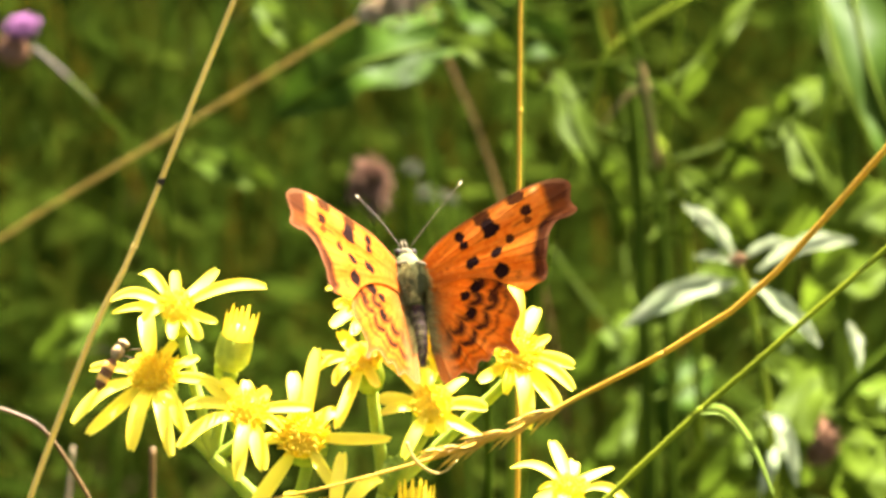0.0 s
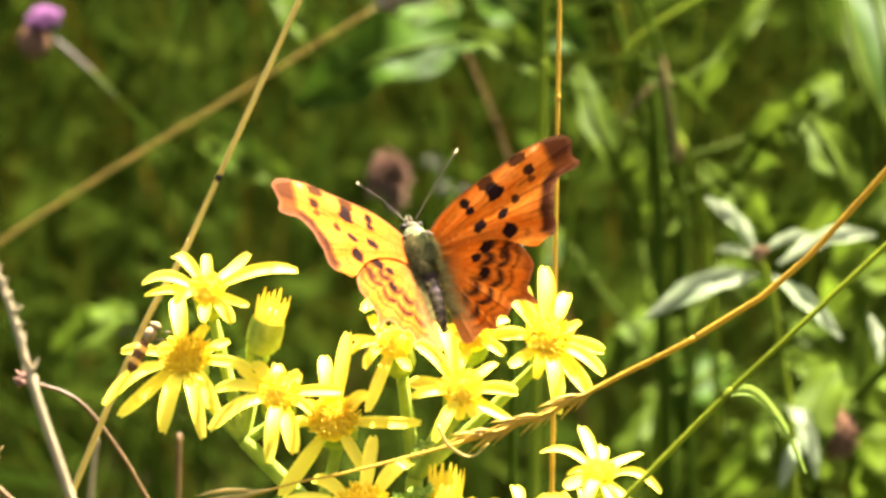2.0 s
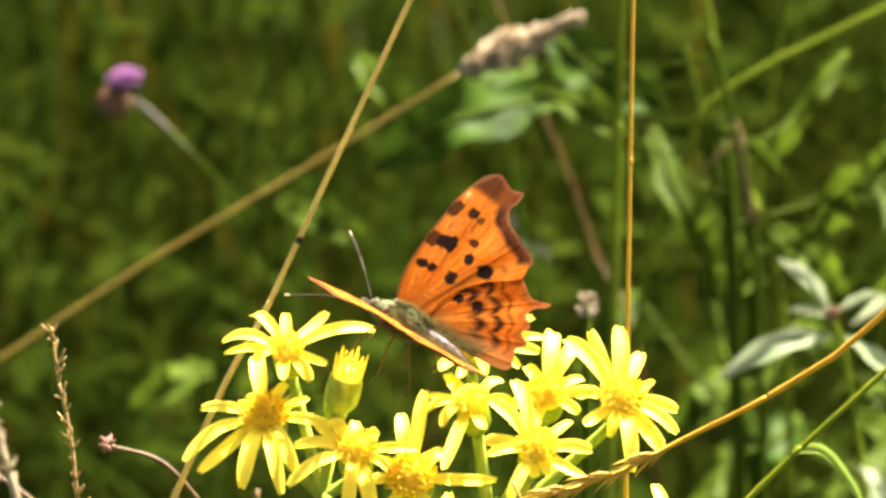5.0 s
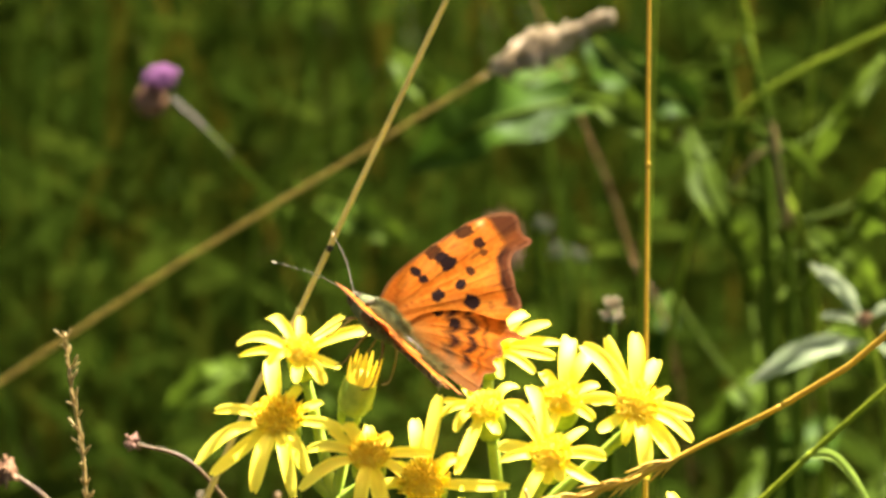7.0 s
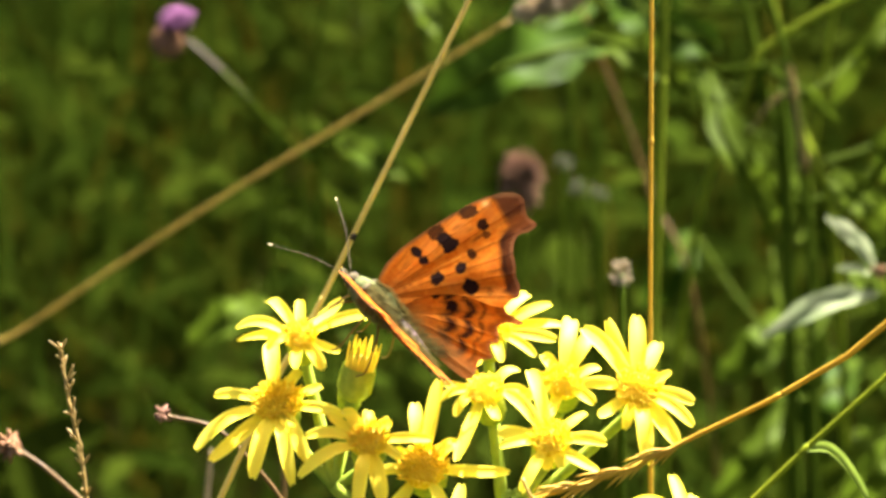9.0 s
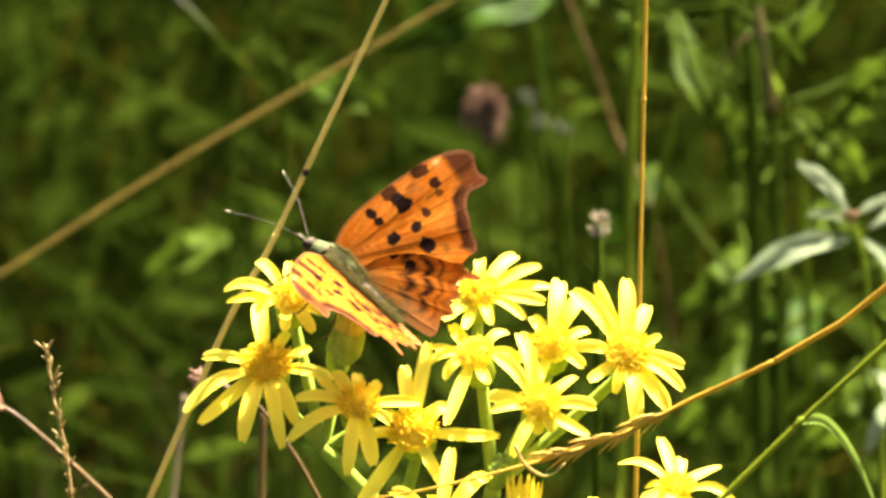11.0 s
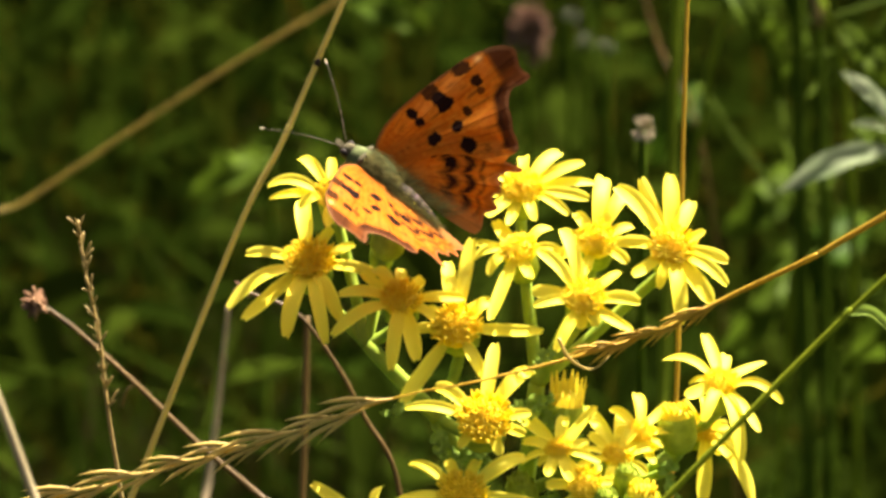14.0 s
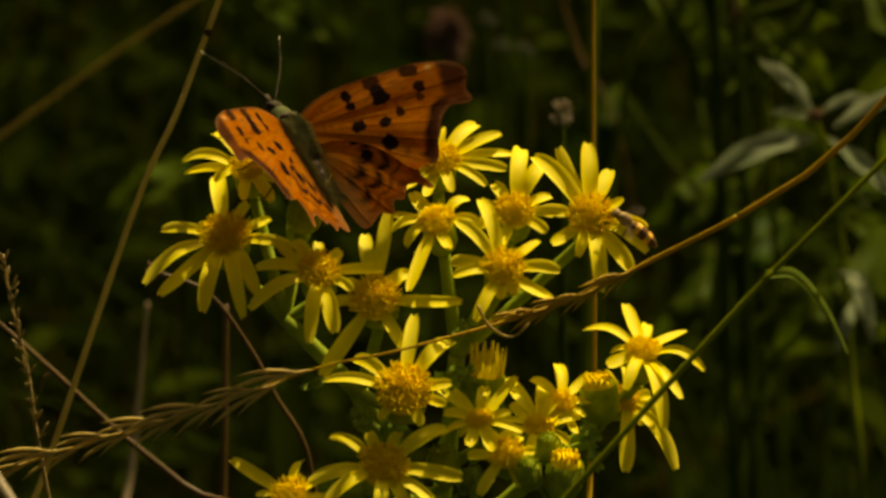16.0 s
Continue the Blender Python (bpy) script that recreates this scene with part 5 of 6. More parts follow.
def tuft(name, at, size, count, mat, label, category, long=1.0):
    at = Vector(at)
    plant = empty(name, at, label, category)
    bm = bmesh.new()
    for i in range(count):
        way = Vector((random.uniform(-1, 1), random.uniform(-1, 1), random.uniform(-0.5, 1.2))).normalized()
        p = Vector((way.x, way.y, way.z * long)) * size * random.uniform(0.3, 0.8)
        blob(bm, p, (size * 0.10, size * 0.10, size * 0.36), way, 0.12, 6, 5)
    tagged(part("flower_tuft", bm, mat, plant), kind="stuff")
    bm = bmesh.new()
    tube(bm, spline([(0, 0, 0), Vector((0.004, 0.02, -0.2)), Vector((0.01, 0.05, -0.01 - at.z))], 6), 0.0007, 6)
    part("stem", bm, LEAF, plant)
    return plant


# ---- butterfly ----
FORE = [(0, 2.6), (1.4, 4.5), (3.7, 5.6), (6.6, 6.2), (11.5, 6.45), (16.3, 6.4), (18.4, 6.3), (20.9, 5.8), (23.3, 5.0), (24.6, 3.9), (24.9, 2.8), (24.3, 1.5), (24.0, 0.4), (24.35, -1.15), (22.9, -1.4),
        (21.3, -1.1), (20.1, -1.65), (19.1, -2.8), (18.5, -4.2), (17.6, -5.7), (17.2, -7.2), (16.3, -8.4), (14.9, -8.3), (13.4, -8.5), (12.2, -7.4), (10.1, -4.6), (7.9, -2.7), (4.3, -1.0), (0, -0.6)]
HIND = [(0, 1.4), (5, 1.0), (9, -0.4), (11.6, -3.0), (12.9, -5.8), (13.3, -7.6), (13.2, -8.8), (12.2, -10.2), (11.4, -11.5), (11.6, -12.8), (12.0, -14.2), (11.3, -14.1), (10.4, -12.9), (9.6, -12.4), (8.8, -12.3), (8.3, -13.0),
        (7.4, -13.8), (6.5, -13.3), (5.9, -13.6), (5.3, -14.8), (4.4, -14.4), (3.6, -13.9), (2.5, -14.4), (1.2, -14.8), (0.3, -14.0), (-0.2, -10), (0, -4)]
# dark marks on the wings: place, half sizes, turn in degrees, depth of the brown (1 is black)
FORE_SPOTS = [(7.74, 4.61, 0.68, 0.91, 12, 1), (7.86, 3.02, 0.68, 0.63, 0, 1), (7.98, -0.1, 1.03, 0.87, 10, 1), (11.69, -0.63, 0.93, 0.70, 25, 1), (14.14, 0.23, 0.63, 0.76, 0, 0.85),
              (11.3, -3.64, 1.09, 1.14, 25, 0.95), (12.2, 2.75, 1.29, 0.81, 10, 1), (12.0, 4.1, 1.05, 0.85, 0, 0.95), (11.6, 5.4, 1.23, 0.91, 5, 0.82), (17.1, 5.45, 1.38, 0.91, -8, 0.85), (17.82, 2.85, 0.78, 0.85, 0, 0.9),
              (17.5, 1.35, 0.52, 0.57, 0, 0.7), (13.2, -5.6, 0.52, 0.48, 20, 0.35)]
HIND_SPOTS = [(7.75, -2.1, 0.92, 0.78, 20, 1), (6.02, -2.95, 0.78, 0.72, 0, 0.95), (6.46, -5.73, 0.82, 0.70, 20, 0.95), (9.9, -4.4, 0.95, 0.7, 50, 0.78)]


def edge_points(outline, step):
    """The outline as a closed smooth line of close points."""
    p = [Vector((x, y, 0)) for x, y in outline]
    n, line = len(p), []
    for i in range(n):
        a, b, c, d = p[i - 1], p[i], p[(i + 1) % n], p[(i + 2) % n]
        count = max(2, int((c - b).length / step))
        for k in range(count):
            t = k / count
            q = 0.5 * (2 * b + (c - a) * t + (2 * a - 5 * b + 4 * c - d) * t * t + (3 * b - a - 3 * c + d) * t ** 3)
            line.append((q.x + 0.05 * noise.noise((q.x * 3, q.y * 3, 5)), q.y + 0.05 * noise.noise((q.x * 3, q.y * 3, 9))))
    return line


def inside(px, py, ex, ey):
    hit = np.zeros(px.shape, bool)
    for x1, y1, x2, y2 in zip(ex, ey, np.roll(ex, -1), np.roll(ey, -1)):
        cut = ((y1 > py) != (y2 > py)) & (px < (x2 - x1) * (py - y1) / (y2 - y1 + 1e-12) + x1)
        hit ^= cut
    return hit


def wing_colours(x, y, edge, spots, hind):
    """Orange with dark marks, a brown scalloped border and an olive root."""
    rng = np.array([noise.noise((a * 0.45, b * 0.45, 3)) for a, b in zip(x, y)])
    fine = np.array([noise.noise((a * 1.9, b * 1.9, 7)) for a, b in zip(x, y)])
    turn_ = np.arctan2(y - 2, x + 2)
    reach = np.hypot(x, y)
    streak = np.array([noise.noise((a * 34, r * 0.22, 2)) for a, r in zip(turn_, reach)])
    orange, pale = np.array([0.44, 0.105, 0.004]), np.array([0.60, 0.215, 0.020])
    col = orange + (pale - orange) * np.clip(0.42 + 0.7 * rng + 0.45 * fine + 0.7 * streak, 0, 1)[:, None]

    def tint(colour, k):
        nonlocal col
        col = col + (np.array(colour) - col) * np.clip(k, 0, 1)[:, None]
    if not hind:
        for lx, ly, w, h, k in ((14.7, 4.6, 1.5, 1.7, 0.85), (9.7, 4.3, 1.2, 1.4, 0.6), (19.6, 4.0, 0.9, 2.2, 0.55), (15.6, -2.4, 1.4, 1.5, 0.5), (9.6, -2.0, 1.0, 1.0, 0.4), (14.3, -6.3, 1.6, 1.0, 0.45)):
            tint((0.55, 0.19, 0.030), k * np.exp(-((x - lx) / w) ** 2 - ((y - ly) / h) ** 2))
    else:
        for lx, ly, w, k in ((8.3, -7.0, 1.3, 0.5), (5.2, -8.0, 1.3, 0.4), (8.9, -10.2, 0.9, 0.4)):
            tint((0.62, 0.24, 0.035), k * np.exp(-((x - lx) ** 2 + (y - ly) ** 2) / (w * w)))
    tint((0.15, 0.034, 0.004), 0.8 * np.clip(1.6 * streak + 0.9 * rng - 0.25, 0, 1))
    d = np.min(np.hypot(x[:, None] - edge[None, :, 0], y[:, None] - edge[None, :, 1]), axis=1)
    brown, umber, rust = (0.014, 0.005, 0.003), (0.060, 0.018, 0.006), (0.15, 0.044, 0.010)
    scallop = 0.35 * np.sin(turn_ * 38)
    if not hind:
        # outer border below the tip, and the brown tip
        outer = np.clip((x + 0.45 * y - 11.5) / 1.0, 0, 1) * np.clip((1.2 - y + 0.0 * x) / 1.2, 0, 1)
        tint(rust, 0.8 * outer * np.clip((2.4 + 0.5 * rng - d) / 0.8, 0, 1))
        tint(umber, 0.85 * outer * np.clip((1.75 + scallop + 0.5 * rng - d) / 0.55, 0, 1))
        tint(brown, 0.7 * outer * np.exp(-((d - 1.5 - 0.5 * scallop) / 0.4) ** 2))
        tint((0.20, 0.085, 0.035), 0.75 * outer * np.clip((0.65 + 0.25 * fine - d) / 0.3, 0, 1))
        tip = np.clip((x - 20.4 + 0.35 * rng - 0.10 * y) / 0.9, 0, 1) * np.clip((y + 1.4) / 1.0, 0, 1)
        tint(rust, 0.85 * tip)
        tint(umber, 0.8 * tip * np.clip((y - 0.6 + 0.6 * rng) / 1.3, 0, 1))
        tint((0.24, 0.10, 0.04), 0.5 * tip * np.clip((0.8 + 0.3 * fine - d) / 0.4, 0, 1))
        tint((0.75, 0.42, 0.14), 0.9 * np.exp(-((x - 19.9) / 0.55) ** 2 - ((y - 5.2) / 0.5) ** 2))
        # root and front edge
        tint((0.20, 0.055, 0.010), 0.8 * np.clip(1 - np.hypot(x * 0.75, y - 1.5) / 5.0, 0, 1))
        lead = np.clip((y - (np.interp(x, [0, 1.4, 3.7, 6.6, 11.5, 18.4, 20.9, 25], [2.6, 4.5, 5.6, 6.2, 6.45, 6.3, 5.8, 3.7]) - 0.5)) / 0.35, 0, 1)
        tint((0.16, 0.075, 0.028), 0.85 * lead)
    else:
        outer = np.clip((reach - 9.5) / 2.0, 0, 1)
        tint(rust, 0.55 * outer * np.clip((1.5 + scallop + 0.4 * rng - d) / 0.6, 0, 1))
        tint((0.36, 0.15, 0.06), 0.6 * outer * np.clip((0.45 + 0.2 * fine - d) / 0.25, 0, 1))
        cell = (np.degrees(np.arctan2(y - 1.5, x + 1.5)) + 90) / 13.0
        u = 2 * np.abs(cell % 1 - 0.5)
        far_ = np.hypot(x + 0.5, y - 0.5)
        gap = np.clip((1.04 - u) / 0.16, 0, 1) * np.clip((x - 1.2) / 1.0, 0, 1)
        for r0, bow, wide_, k in ((9.6, 1.2, 1.05, 1.0), (12.2, 1.2, 0.75, 1.0), (13.9, 0.8, 0.35, 0.65)):
            line_ = r0 - bow * u * u + 0.35 * fine
            tint((0.038, 0.011, 0.004), k * gap * np.exp(-((far_ - line_) / wide_) ** 2))
        root = np.clip(1 - (x + 0.30 * np.abs(y + 3)) / 5.5, 0, 1)
        tint((0.19, 0.105, 0.028), 0.9 * root)
        tint((0.36, 0.17, 0.055), 0.55 * np.clip((3.4 - x + 0.5 * fine) / 1.5, 0, 1) * np.clip((-6 - y) / 3, 0, 1))
        tint((0.20, 0.06, 0.012), 0.6 * np.clip(1 - np.hypot(x * 0.8, y - 1) / 5.0, 0, 1))
    for sx, sy, a, b, turn, deep in spots:
        c, s = math.cos(radians(turn)), math.sin(radians(turn))
        u, v = ((x - sx) * c + (y - sy) * s) / a, (-(x - sx) * s + (y - sy) * c) / b
        r = (np.abs(u) ** 2.5 + np.abs(v) ** 2.5) ** (1 / 2.5) + 0.22 * fine
        tint((0.016, 0.006, 0.003) if deep > 0.8 else (0.040, 0.012, 0.004), np.clip((1.10 - r) / 0.20, 0, 1) * min(1.0, deep + 0.05))
    # veins
    ang = np.degrees(np.arctan2(y - 2.2, x + 1.0))
    veins = (14, 7, 0.5, -7, -14, -22, -31) if not hind else (-28, -39, -50, -60, -70, -81)
    near = np.min(np.abs(ang[:, None] - np.array(veins)[None]), axis=1)
    v = np.clip(1 - near * reach / 57 / 0.16, 0, 1) * np.clip(reach / 4 - 0.8, 0, 1)
    col = col * (1 - 0.35 * v)[:, None]
    return np.clip(col, 0.004, 1), v


def wing_sheet(outline, spots, hind):
    """A wing's points, faces and colours."""
    edge = np.array(edge_points(outline, 0.2))
    lo, hi = edge.min(0), edge.max(0)
    gx, gy = np.meshgrid(np.arange(lo[0], hi[0], 0.20), np.arange(lo[1], hi[1], 0.19))
    gx, gy = gx.ravel() + 0.04 * np.sin(gy.ravel() * 31), gy.ravel() + 0.04 * np.sin(gx.ravel() * 29)
    ok = inside(gx, gy, edge[:, 0], edge[:, 1])
    gx, gy = gx[ok], gy[ok]
    far_ = np.min(np.hypot(gx[:, None] - edge[None, :, 0], gy[:, None] - edge[None, :, 1]), axis=1) > 0.13
    pts = [Vector(q) for q in edge] + [Vector(q) for q in zip(gx[far_], gy[far_])]
    n = len(edge)
    co, _, faces, *_ = delaunay_2d_cdt(pts, [(i, (i + 1) % n) for i in range(n)], [], 1, 1e-5)
    x, y = np.array([c.x for c in co]), np.array([c.y for c in co])
    col, vein = wing_colours(x, y, edge, spots, hind)
    z = 0.010 * x * (1 - x / 26) * 4 + 0.06 * vein + 0.12 * np.sin(np.arctan2(y - 2, x + 1) * 16) * np.clip(x / 14, 0, 1) - (0.15 if hind else 0.0)
    return x, y, z, faces, col


def wing_mesh(name, made, side):
    x, y, z, faces, col = made
    me = bpy.data.meshes.new(name)
    order = (lambda f: f) if side > 0 else (lambda f: f[::-1])
    me.from_pydata([(side * a * 0.001, b * 0.001, c * 0.001) for a, b, c in zip(x, y, z)], [], [order(f) for f in faces])
    layer = me.color_attributes.new("scales", "FLOAT_COLOR", "POINT")
    layer.data.foreach_set("color", np.concatenate([col, np.ones((len(col), 1))], 1).ravel())
    me.materials.append(WING)
    me.polygons.foreach_set("use_smooth", [True] * len(me.polygons))
    return me


def hairs(bm, line, radius, count, length, lean):
    for _ in range(count):
        k = random.uniform(0, len(line) - 1.01)
        i = int(k)
        p = line[i].lerp(line[i + 1], k - i)
        a = random.uniform(-0.3, math.pi + 0.3)
        out = Vector((math.cos(a), lean, math.sin(a))).normalized()
        r = float(np.interp(k / (len(line) - 1), np.linspace(0, 1, len(radius)), radius))
        b = p + Vector((math.cos(a), 0, math.sin(a))) * r * 0.9
        tip = b + out * length * random.uniform(0.6, 1.2) + Vector((0, 0, -0.0002))
        w = out.cross(Vector((0.3, 1, 0.2))).normalized() * 0.00008
        v = [bm.verts.new(q) for q in (b - w, b + w, tip)]
        bm.faces.new(v)


def build_butterfly():
    fly = empty("butterfly", BUTTERFLY_ROWS[0][1].translation, "orange comma butterfly with ragged dark-spotted wings", "butterfly")
    bm = bmesh.new()
    trunk = spline([(0, -0.0022, 0.0002), (0, 0.0005, 0.0003), (0, 0.0030, 0.0003), (0, 0.0058, 0.0002)], 5)
    tube(bm, trunk, lerp_list([0.0013, 0.0022, 0.0025, 0.0022, 0.0014], len(trunk)), 14)
    thorax = part("thorax", bm, FUR, fly, "olive furry thorax")
    bm = bmesh.new()
    line = spline([(0, -0.001, 0), (0, -0.004, 0.0002), (0, -0.0075, -0.0002), (0, -0.0108, -0.0009)], 5)
    tube(bm, line, lerp_list([0.0012, 0.0013, 0.0012, 0.0009, 0.0004], len(line)), 12)
    part("abdomen", bm, ABDOMEN, fly, "brown abdomen")
    bm = bmesh.new()
    hairs(bm, [Vector((0, 0.0044, 0.0003)), Vector((0, 0.002, 0.0003)), Vector((0, -0.002, 0.0003))], [0.0019, 0.0024, 0.0016], 2600, 0.0015, -0.8)
    hairs(bm, line, [0.0012, 0.0013, 0.0011, 0.0008, 0.0004], 500, 0.0011, -0.9)
    for s in (-1, 1):
        for _ in range(2200):
            b = Vector((s * random.uniform(0.0009, 0.0024), random.uniform(-0.0095, 0.004), random.uniform(0.0004, 0.0010)))
            tip = b + Vector((s * random.uniform(0.0004, 0.0026), random.uniform(-0.0026, -0.0008), random.uniform(0.0002, 0.0016)))
            w = Vector((0, 0.00004, 0.00002))
            bm.faces.new([bm.verts.new(q) for q in (b - w, b + w, tip)])
    tagged(part("fur", bm, HAIR, fly, "fine olive hairs"), kind="stuff")
    bm = bmesh.new()
    blob(bm, (0, 0.0062, 0.0002), (0.0013, 0.0012, 0.0012), rough=0.04)
    tube(bm, [Vector((0.0003, 0.0068, 0)), Vector((0.0003, 0.0080, 0.0003)), Vector((0.0002, 0.0086, 0.0004))], [0.0003, 0.00025, 0.0001], 6)
    tube(bm, [Vector((-0.0003, 0.0068, 0)), Vector((-0.0003, 0.0080, 0.0003)), Vector((-0.0002, 0.0086, 0.0004))], [0.0003, 0.00025, 0.0001], 6)
    head = part("head", bm, HEAD_M, fly, "furry head with palps")
    for s in (-1, 1):
        bm = bmesh.new()
        blob(bm, (s * 0.0013, 0.0040, 0.00175), (0.00045, 0.0012, 0.0005), (s * 0.4, 0, 1), u=8, v=6)
        part("shoulder_patch", bm, HEAD_M, thorax, "dark bare shoulder patch")
    for s in (-1, 1):
        bm = bmesh.new()
        blob(bm, (s * 0.00112, 0.0066, 0.0004), (0.0005, 0.0006, 0.0006))
        part("eye", bm, DARK, head, "dark eye")
        bm = bmesh.new()
        tip = Vector((0.0108, 0.0186, 0.0031)) if s > 0 else Vector((-0.0053, 0.0195, -0.0029))
        root = Vector((s * 0.0004, 0.0070, 0.0006))
        tip = root.lerp(tip, 0.84)
        a = spline([root, root.lerp(tip, 0.5) + Vector((0, 0, 0.0006)), tip], 6)
        tube(bm, a, lerp_list([0.000055, 0.00004, 0.00004], len(a)), 6)
        ant = part("antenna", bm, ANTENNA, fly, "thin banded antenna")
        bm = bmesh.new()
        blob(bm, a[-1], (0.00010, 0.00010, 0.0004), a[-1] - a[-3])
        part("club", bm, PALE_TIP, ant, "pale club tip")
        for j, (y0, y1, x1) in enumerate(((0.0038, 0.0064, 0.0030), (0.0015, 0.0010, 0.0042), (-0.0005, -0.0040, 0.0040))):
            bm = bmesh.new()
            leg = spline([(s * 0.0008, y0, -0.0012), (s * x1 * 0.8, (y0 + y1) / 2, -0.0022), (s * x1, y1, -0.0062), (s * (x1 + 0.0004), y1 + 0.0006, -0.0076)], 3)
            tube(bm, leg, lerp_list([0.0002, 0.00014, 0.0001], len(leg)), 5)
            part("leg", bm, BROWN, fly)
    wings = []
    for name, outline, spots, hind in (("forewing", FORE, FORE_SPOTS, False), ("hindwing", HIND, HIND_SPOTS, True)):
        made = wing_sheet(outline, spots, hind)
        for s in (1, -1):
            ob = new(name, wing_mesh(name, made, s))
            ob.parent = fly
            ob["label"] = "orange scalloped wing with dark brown spots"
            wings.append((ob, s, hind))
    return fly, wings


# ---- hoverfly ----
def build_hoverfly():
    fly = empty("hoverfly", HOVER_ROWS[0][1].translation, "small hoverfly with an orange and black banded abdomen", "hoverfly")
    bm = bmesh.new()
    line = [Vector((0, y, z)) for y, z in ((-0.0004, 0), (-0.0016, 0.0001), (-0.0034, 0), (-0.0052, -0.0003), (-0.0062, -0.0005))]
    line = spline(line, 4)
    tube(bm, line, lerp_list([0.0006, 0.0011, 0.0011, 0.0009, 0.0002], len(line)), 10)
    part("abdomen", bm, BANDS, fly, "orange and black banded abdomen")
    bm = bmesh.new()
    blob(bm, (0, 0.0010, 0.0002), (0.0011, 0.0015, 0.0011), rough=0.02)
    part("thorax", bm, BRONZE, fly, "bronze thorax")
    bm = bmesh.new()
    blob(bm, (0, 0.0028, 0.0001), (0.0012, 0.0007, 0.0009))
    part("head", bm, BRONZE, fly, "reddish eyes and head")
    out = []
    for s in (1, -1):
        bm = bmesh.new()
        wl_ = [Vector((s * 0.0006 + s * t * 0.0062, 0.0009 - 0.0020 * t, 0.0009)) for t in (0, 0.2, 0.4, 0.6, 0.8, 1.0)]
        sheet(bm, wl_, [0.0003, 0.0008, 0.0011, 0.0012, 0.0010, 0.0003], (0, 0, 1), 0.05)
        out.append(part("wing", bm, CLEAR, fly, "clear wing"))
        for y in (0.0018, 0.0008, -0.0002):
            bm = bmesh.new()
            tube(bm, [Vector((s * 0.0006, y, -0.0006)), Vector((s * 0.0016, y * 1.5, -0.0008)), Vector((s * 0.0022, y * 1.9, -0.0020))], 0.00010, 5)
            part("leg", bm, BROWN, fly)
    for ob in fly.children:
        ob.data.transform(Matrix.Scale(0.8, 4))
    return fly

# ---- the place ----
build_ground()
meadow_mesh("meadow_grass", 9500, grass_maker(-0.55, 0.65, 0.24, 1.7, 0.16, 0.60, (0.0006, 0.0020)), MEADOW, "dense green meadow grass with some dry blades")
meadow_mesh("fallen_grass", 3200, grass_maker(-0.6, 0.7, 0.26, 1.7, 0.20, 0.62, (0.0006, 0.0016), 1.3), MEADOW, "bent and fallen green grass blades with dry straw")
meadow_mesh("dry_grass", 1100, grass_maker(-0.22, 0.02, 0.36, 0.80, 0.22, 0.42, (0.0010, 0.0028), 0.7), DRY_MEADOW, "dry brown grass blades low among the green")
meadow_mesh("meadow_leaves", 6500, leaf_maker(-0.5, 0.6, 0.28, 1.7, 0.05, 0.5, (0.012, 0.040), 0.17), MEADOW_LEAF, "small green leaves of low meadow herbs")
# tall growth added, mostly out of view, to keep sun off the background
meadow_mesh("tall_grass", 1300, grass_maker(-0.7, 0.95, 0.8, 1.9, 0.70, 1.15, (0.0008, 0.0024)), MEADOW, "tall grass added to shade the background, its tops out of view")
meadow_mesh("tall_leaves", 1300, leaf_maker(-0.7, 0.95, 0.8, 1.9, 0.55, 1.12, (0.015, 0.055), 0.17), MEADOW_LEAF, "unseen layer of tall leaves added to shade the background")
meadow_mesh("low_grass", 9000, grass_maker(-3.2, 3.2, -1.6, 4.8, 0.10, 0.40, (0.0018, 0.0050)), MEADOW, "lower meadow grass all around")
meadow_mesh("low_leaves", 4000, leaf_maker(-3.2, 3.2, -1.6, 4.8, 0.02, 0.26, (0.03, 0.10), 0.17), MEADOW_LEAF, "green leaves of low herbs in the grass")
build_weed([STEM_A], (5, 1, 2, 9, 12, 16, 17, 18, 36, 37, 38, 39, 40, 41), "leafy green weed with curling lance-shaped leaves", LEAF, 0.0019)
brown_weed = build_weed([STEM_B], (4, 7, 8), "green weed with a withered bent leaf", LEAF, 0.0011)
bm = bmesh.new()
line = spline(HOOK, 6)
tube(bm, line, lerp_list([0.0004, 0.0006, 0.0003], len(line)), 6)
part("dry_leaf", bm, JOINT, brown_weed, "withered bent leaf")
bm = bmesh.new()
line = spline(STEM_B[:3], 6)
tube(bm, line, lerp_list([0.0004, 0.0009, 0.0012], len(line)), 7)
part("dry_joint", bm, JOINT, brown_weed, "orange-brown withered stem top")
build_weed([STEM_RIGHT], (0, 10, 11, 13, 14, 15, 19, 26, 27, 28, 29, 30, 31, 35), "tall weed with long bright green leaves", LEAF, 0.0016)
build_weed([STEM_D], (3, 6, 32, 33, 34), "green weed with broad dark leaves", LEAF, 0.0014)
build_weed([STEM_LEFT], (22, 24, 43, 44), "low weed with soft green leaves", LEAF, 0.0012)
build_silver()
build_knapweed()
tuft("clover", CLOVER, 0.0058, 170, PINK_M, "faded pink clover head", "wildflower", 1.7)
for at in (WHITE_A, WHITE_B, WHITE_C):
    tuft("white_flower", at, 0.003, 22, WHITE_M, "tiny white meadow flower", "wildflower")
tuft("white_seed_tuft", SEED, 0.0024, 40, SEED_M, "pale fluffy seed tuft", "seed head", 1.4)
stalk("green_grass", GREENSTEM_MID, 0.0011, 0.0009, GRASS_STEM, "upright green grass stem", ground=0.03, category="grass")
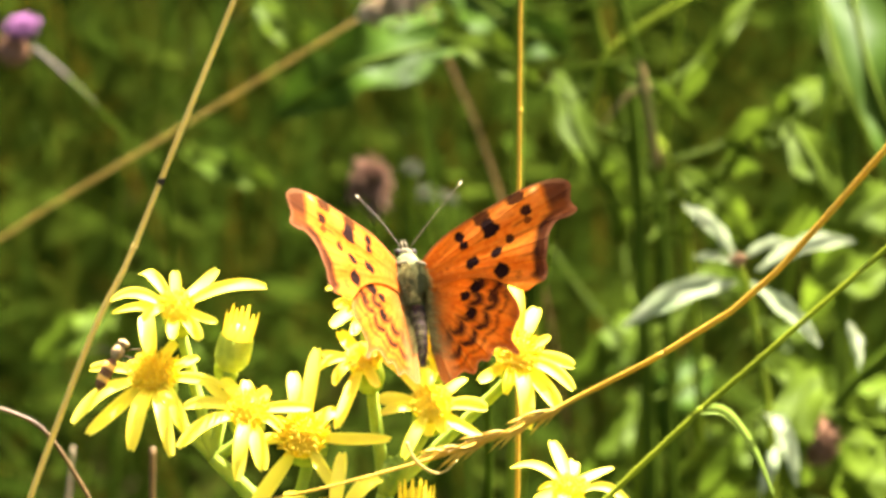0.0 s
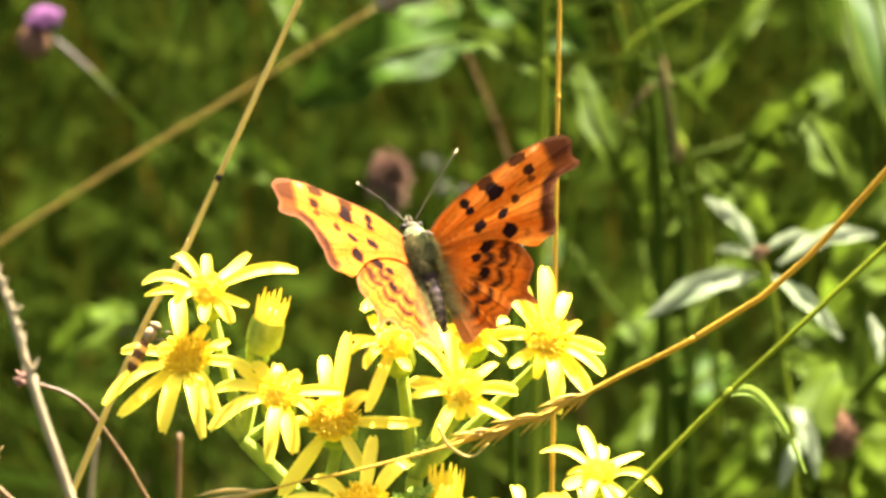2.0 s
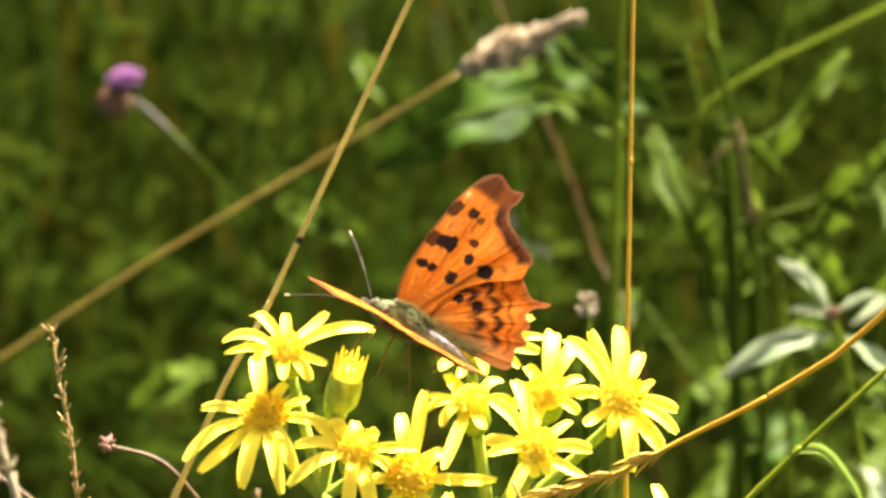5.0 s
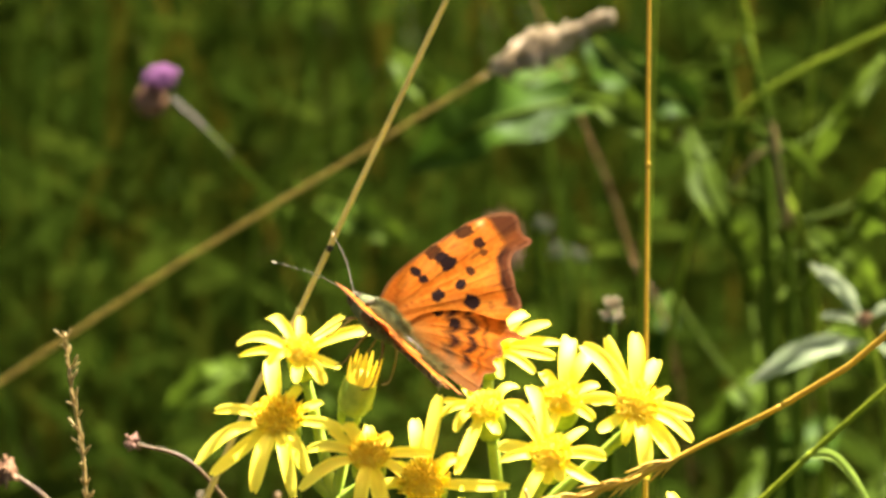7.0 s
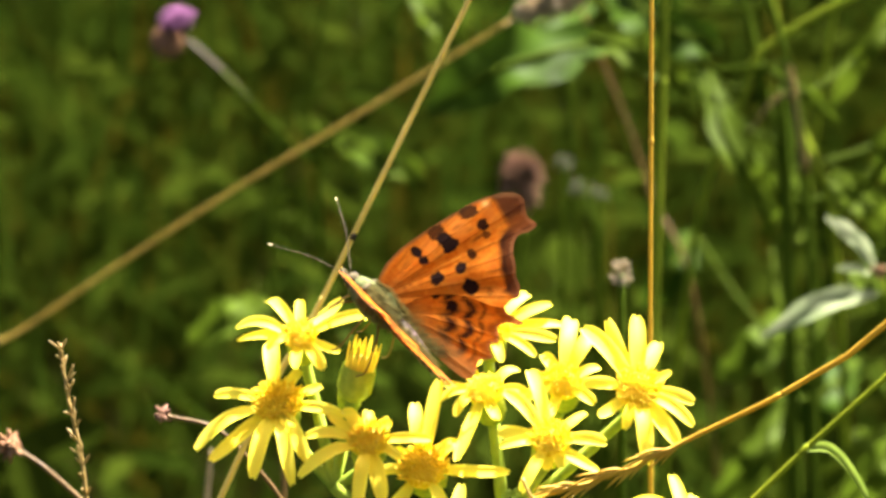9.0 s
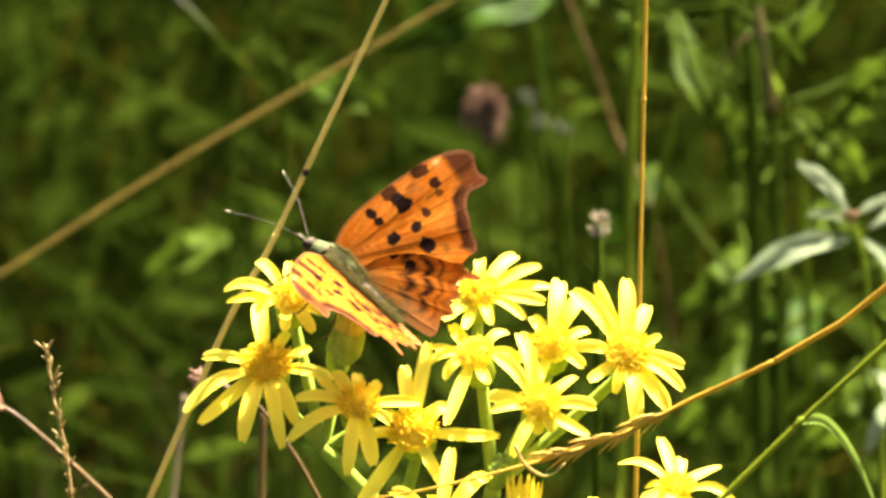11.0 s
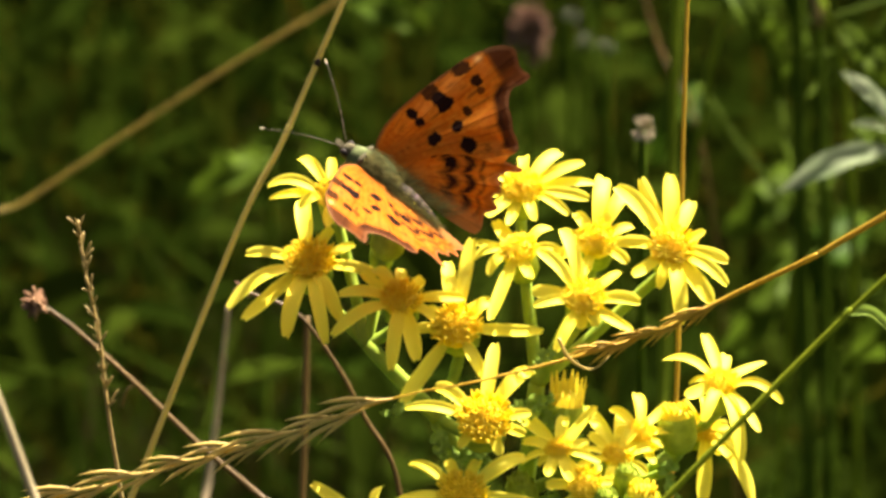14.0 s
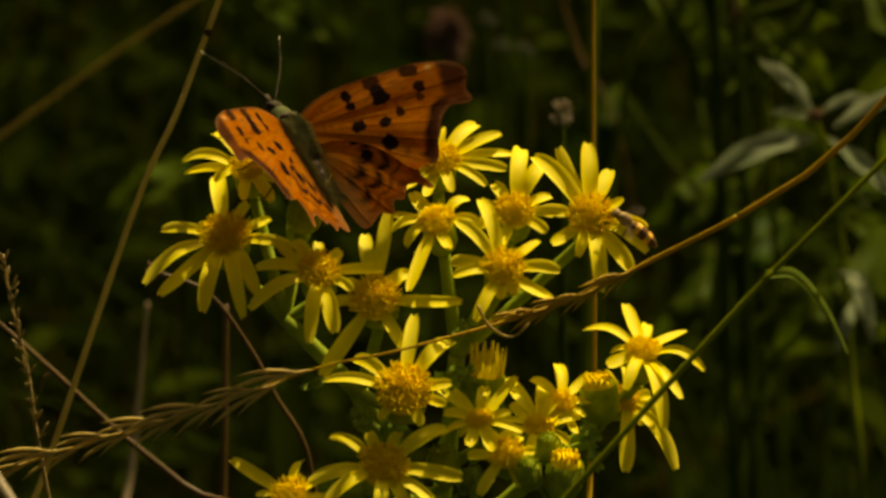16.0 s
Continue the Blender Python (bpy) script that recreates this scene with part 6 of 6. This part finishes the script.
for line, thick, mat in ((GRASS_A, 0.0010, GRASS_STEM), (GRASS_B, 0.0009, GRASS_STEM), (GRASS_C, 0.0007, GRASS_STEM), (GRASS_E, 0.0008, GRASS_STEM), (GRASS_F, 0.0008, LEAF), (GRASS_G, 0.0008, LEAF)):
    stalk("green_grass", line, thick, thick * 0.8, mat, "soft green grass stem among the weeds", ground=0.06, top=0.03, category="grass")
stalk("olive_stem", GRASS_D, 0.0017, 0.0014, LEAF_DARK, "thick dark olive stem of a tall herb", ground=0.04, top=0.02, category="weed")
stalk("dry_stalk", TWIG, 0.0006, 0.0004, BROWN, "brown dry stalk among green leaves", top=0.05, ground=0.1, category="grass")
build_ragwort()
slant = stalk("straw", STRAW_SLANT, 0.00054, 0.00038, STRAW, "long pale straw leaning across the flowers", nodes=(0.745,), ground=0.3)
bm = bmesh.new()
blob(bm, (-0.0186, 0.0436, 0.7088), (0.00050, 0.00050, 0.0007), (0.4, 0.3, 0.85), 0.15)
part("dark_speck", bm, DARK, slant, "small dark speck")
upright = stalk("straw", STRAW_UPRIGHT, 0.00050, 0.00029, GOLD, "thin upright golden straw", nodes=(0.722,), ground=0.05)
far = build_far_head()
build_rye()
panicle = build_panicle("bent_grass", PANICLE, GREY_STRAW, "thin dry grass with tiny spikelets", 16, 0.0022)
near = build_panicle("near_grass", NEAR_STALK, NEAR_STRAW, "pale dry grass stalk close by", 14, 0.0018, 0.00065)
build_seed_head()
dead = build_dead_stem()
stalk("dead_stalk", DARK_STEM_B, 0.0006, 0.0005, BROWN, "thin dark brown dead stem", top=0, ground=0.05, category="grass")
stalk("pale_grass", PALE_BLADE, 0.0014, 0.0003, PALE_HUSK, "pale dry blade of grass behind", top=0, ground=0.1)
green = stalk("green_grass", GREEN_BLADE, 0.00052, 0.00034, BLADE, "slender green grass stem", ground=0.3)
bm = bmesh.new()
line = spline(SPROUT, 6)
sheet(bm, line, lerp_list([0.0005, 0.0007, 0.0006, 0.0004, 0.0002], len(line)), (0.2, -0.7, 0.7), 0.6)
part("leaf_tip", bm, SPROUT_M, green, "bright curled leaf tip")
butterfly, butterfly_wings = build_butterfly()
hoverfly = build_hoverfly()


def motions():
    walk(butterfly, [(row[0], row[1]) for row in BUTTERFLY_ROWS])
    for wing, s, hind in butterfly_wings:
        k = 0 if s > 0 else 1
        rows = []
        for t, _, *turns in BUTTERFLY_ROWS:
            lift = turns[k] + (turns[4 + k] if hind else 0)
            m = Matrix.Translation((s * 0.0012, 0, 0.0008)) @ Matrix.Rotation(-s * radians(lift), 4, "Y")
            if not hind:
                m = m @ Matrix.Translation((0, 0.001, 0)) @ Matrix.Rotation(s * radians(turns[2 + k]), 4, "Z") @ Matrix.Translation((0, -0.001, 0))
            rows.append((t, m))
        walk(wing, rows)
    walk(hoverfly, HOVER_ROWS)
    for thing, rows in ((slant, STRAW_SLANT_SWAY), (upright, STRAW_UPRIGHT_SWAY), (panicle, PANICLE_SWAY), (near, NEAR_STALK_SWAY), (dead, DARK_STEM_SWAY), (far, STRAW_FAR_SWAY), (green, GREEN_BLADE_SWAY)):
        walk(thing, rows)


motions()
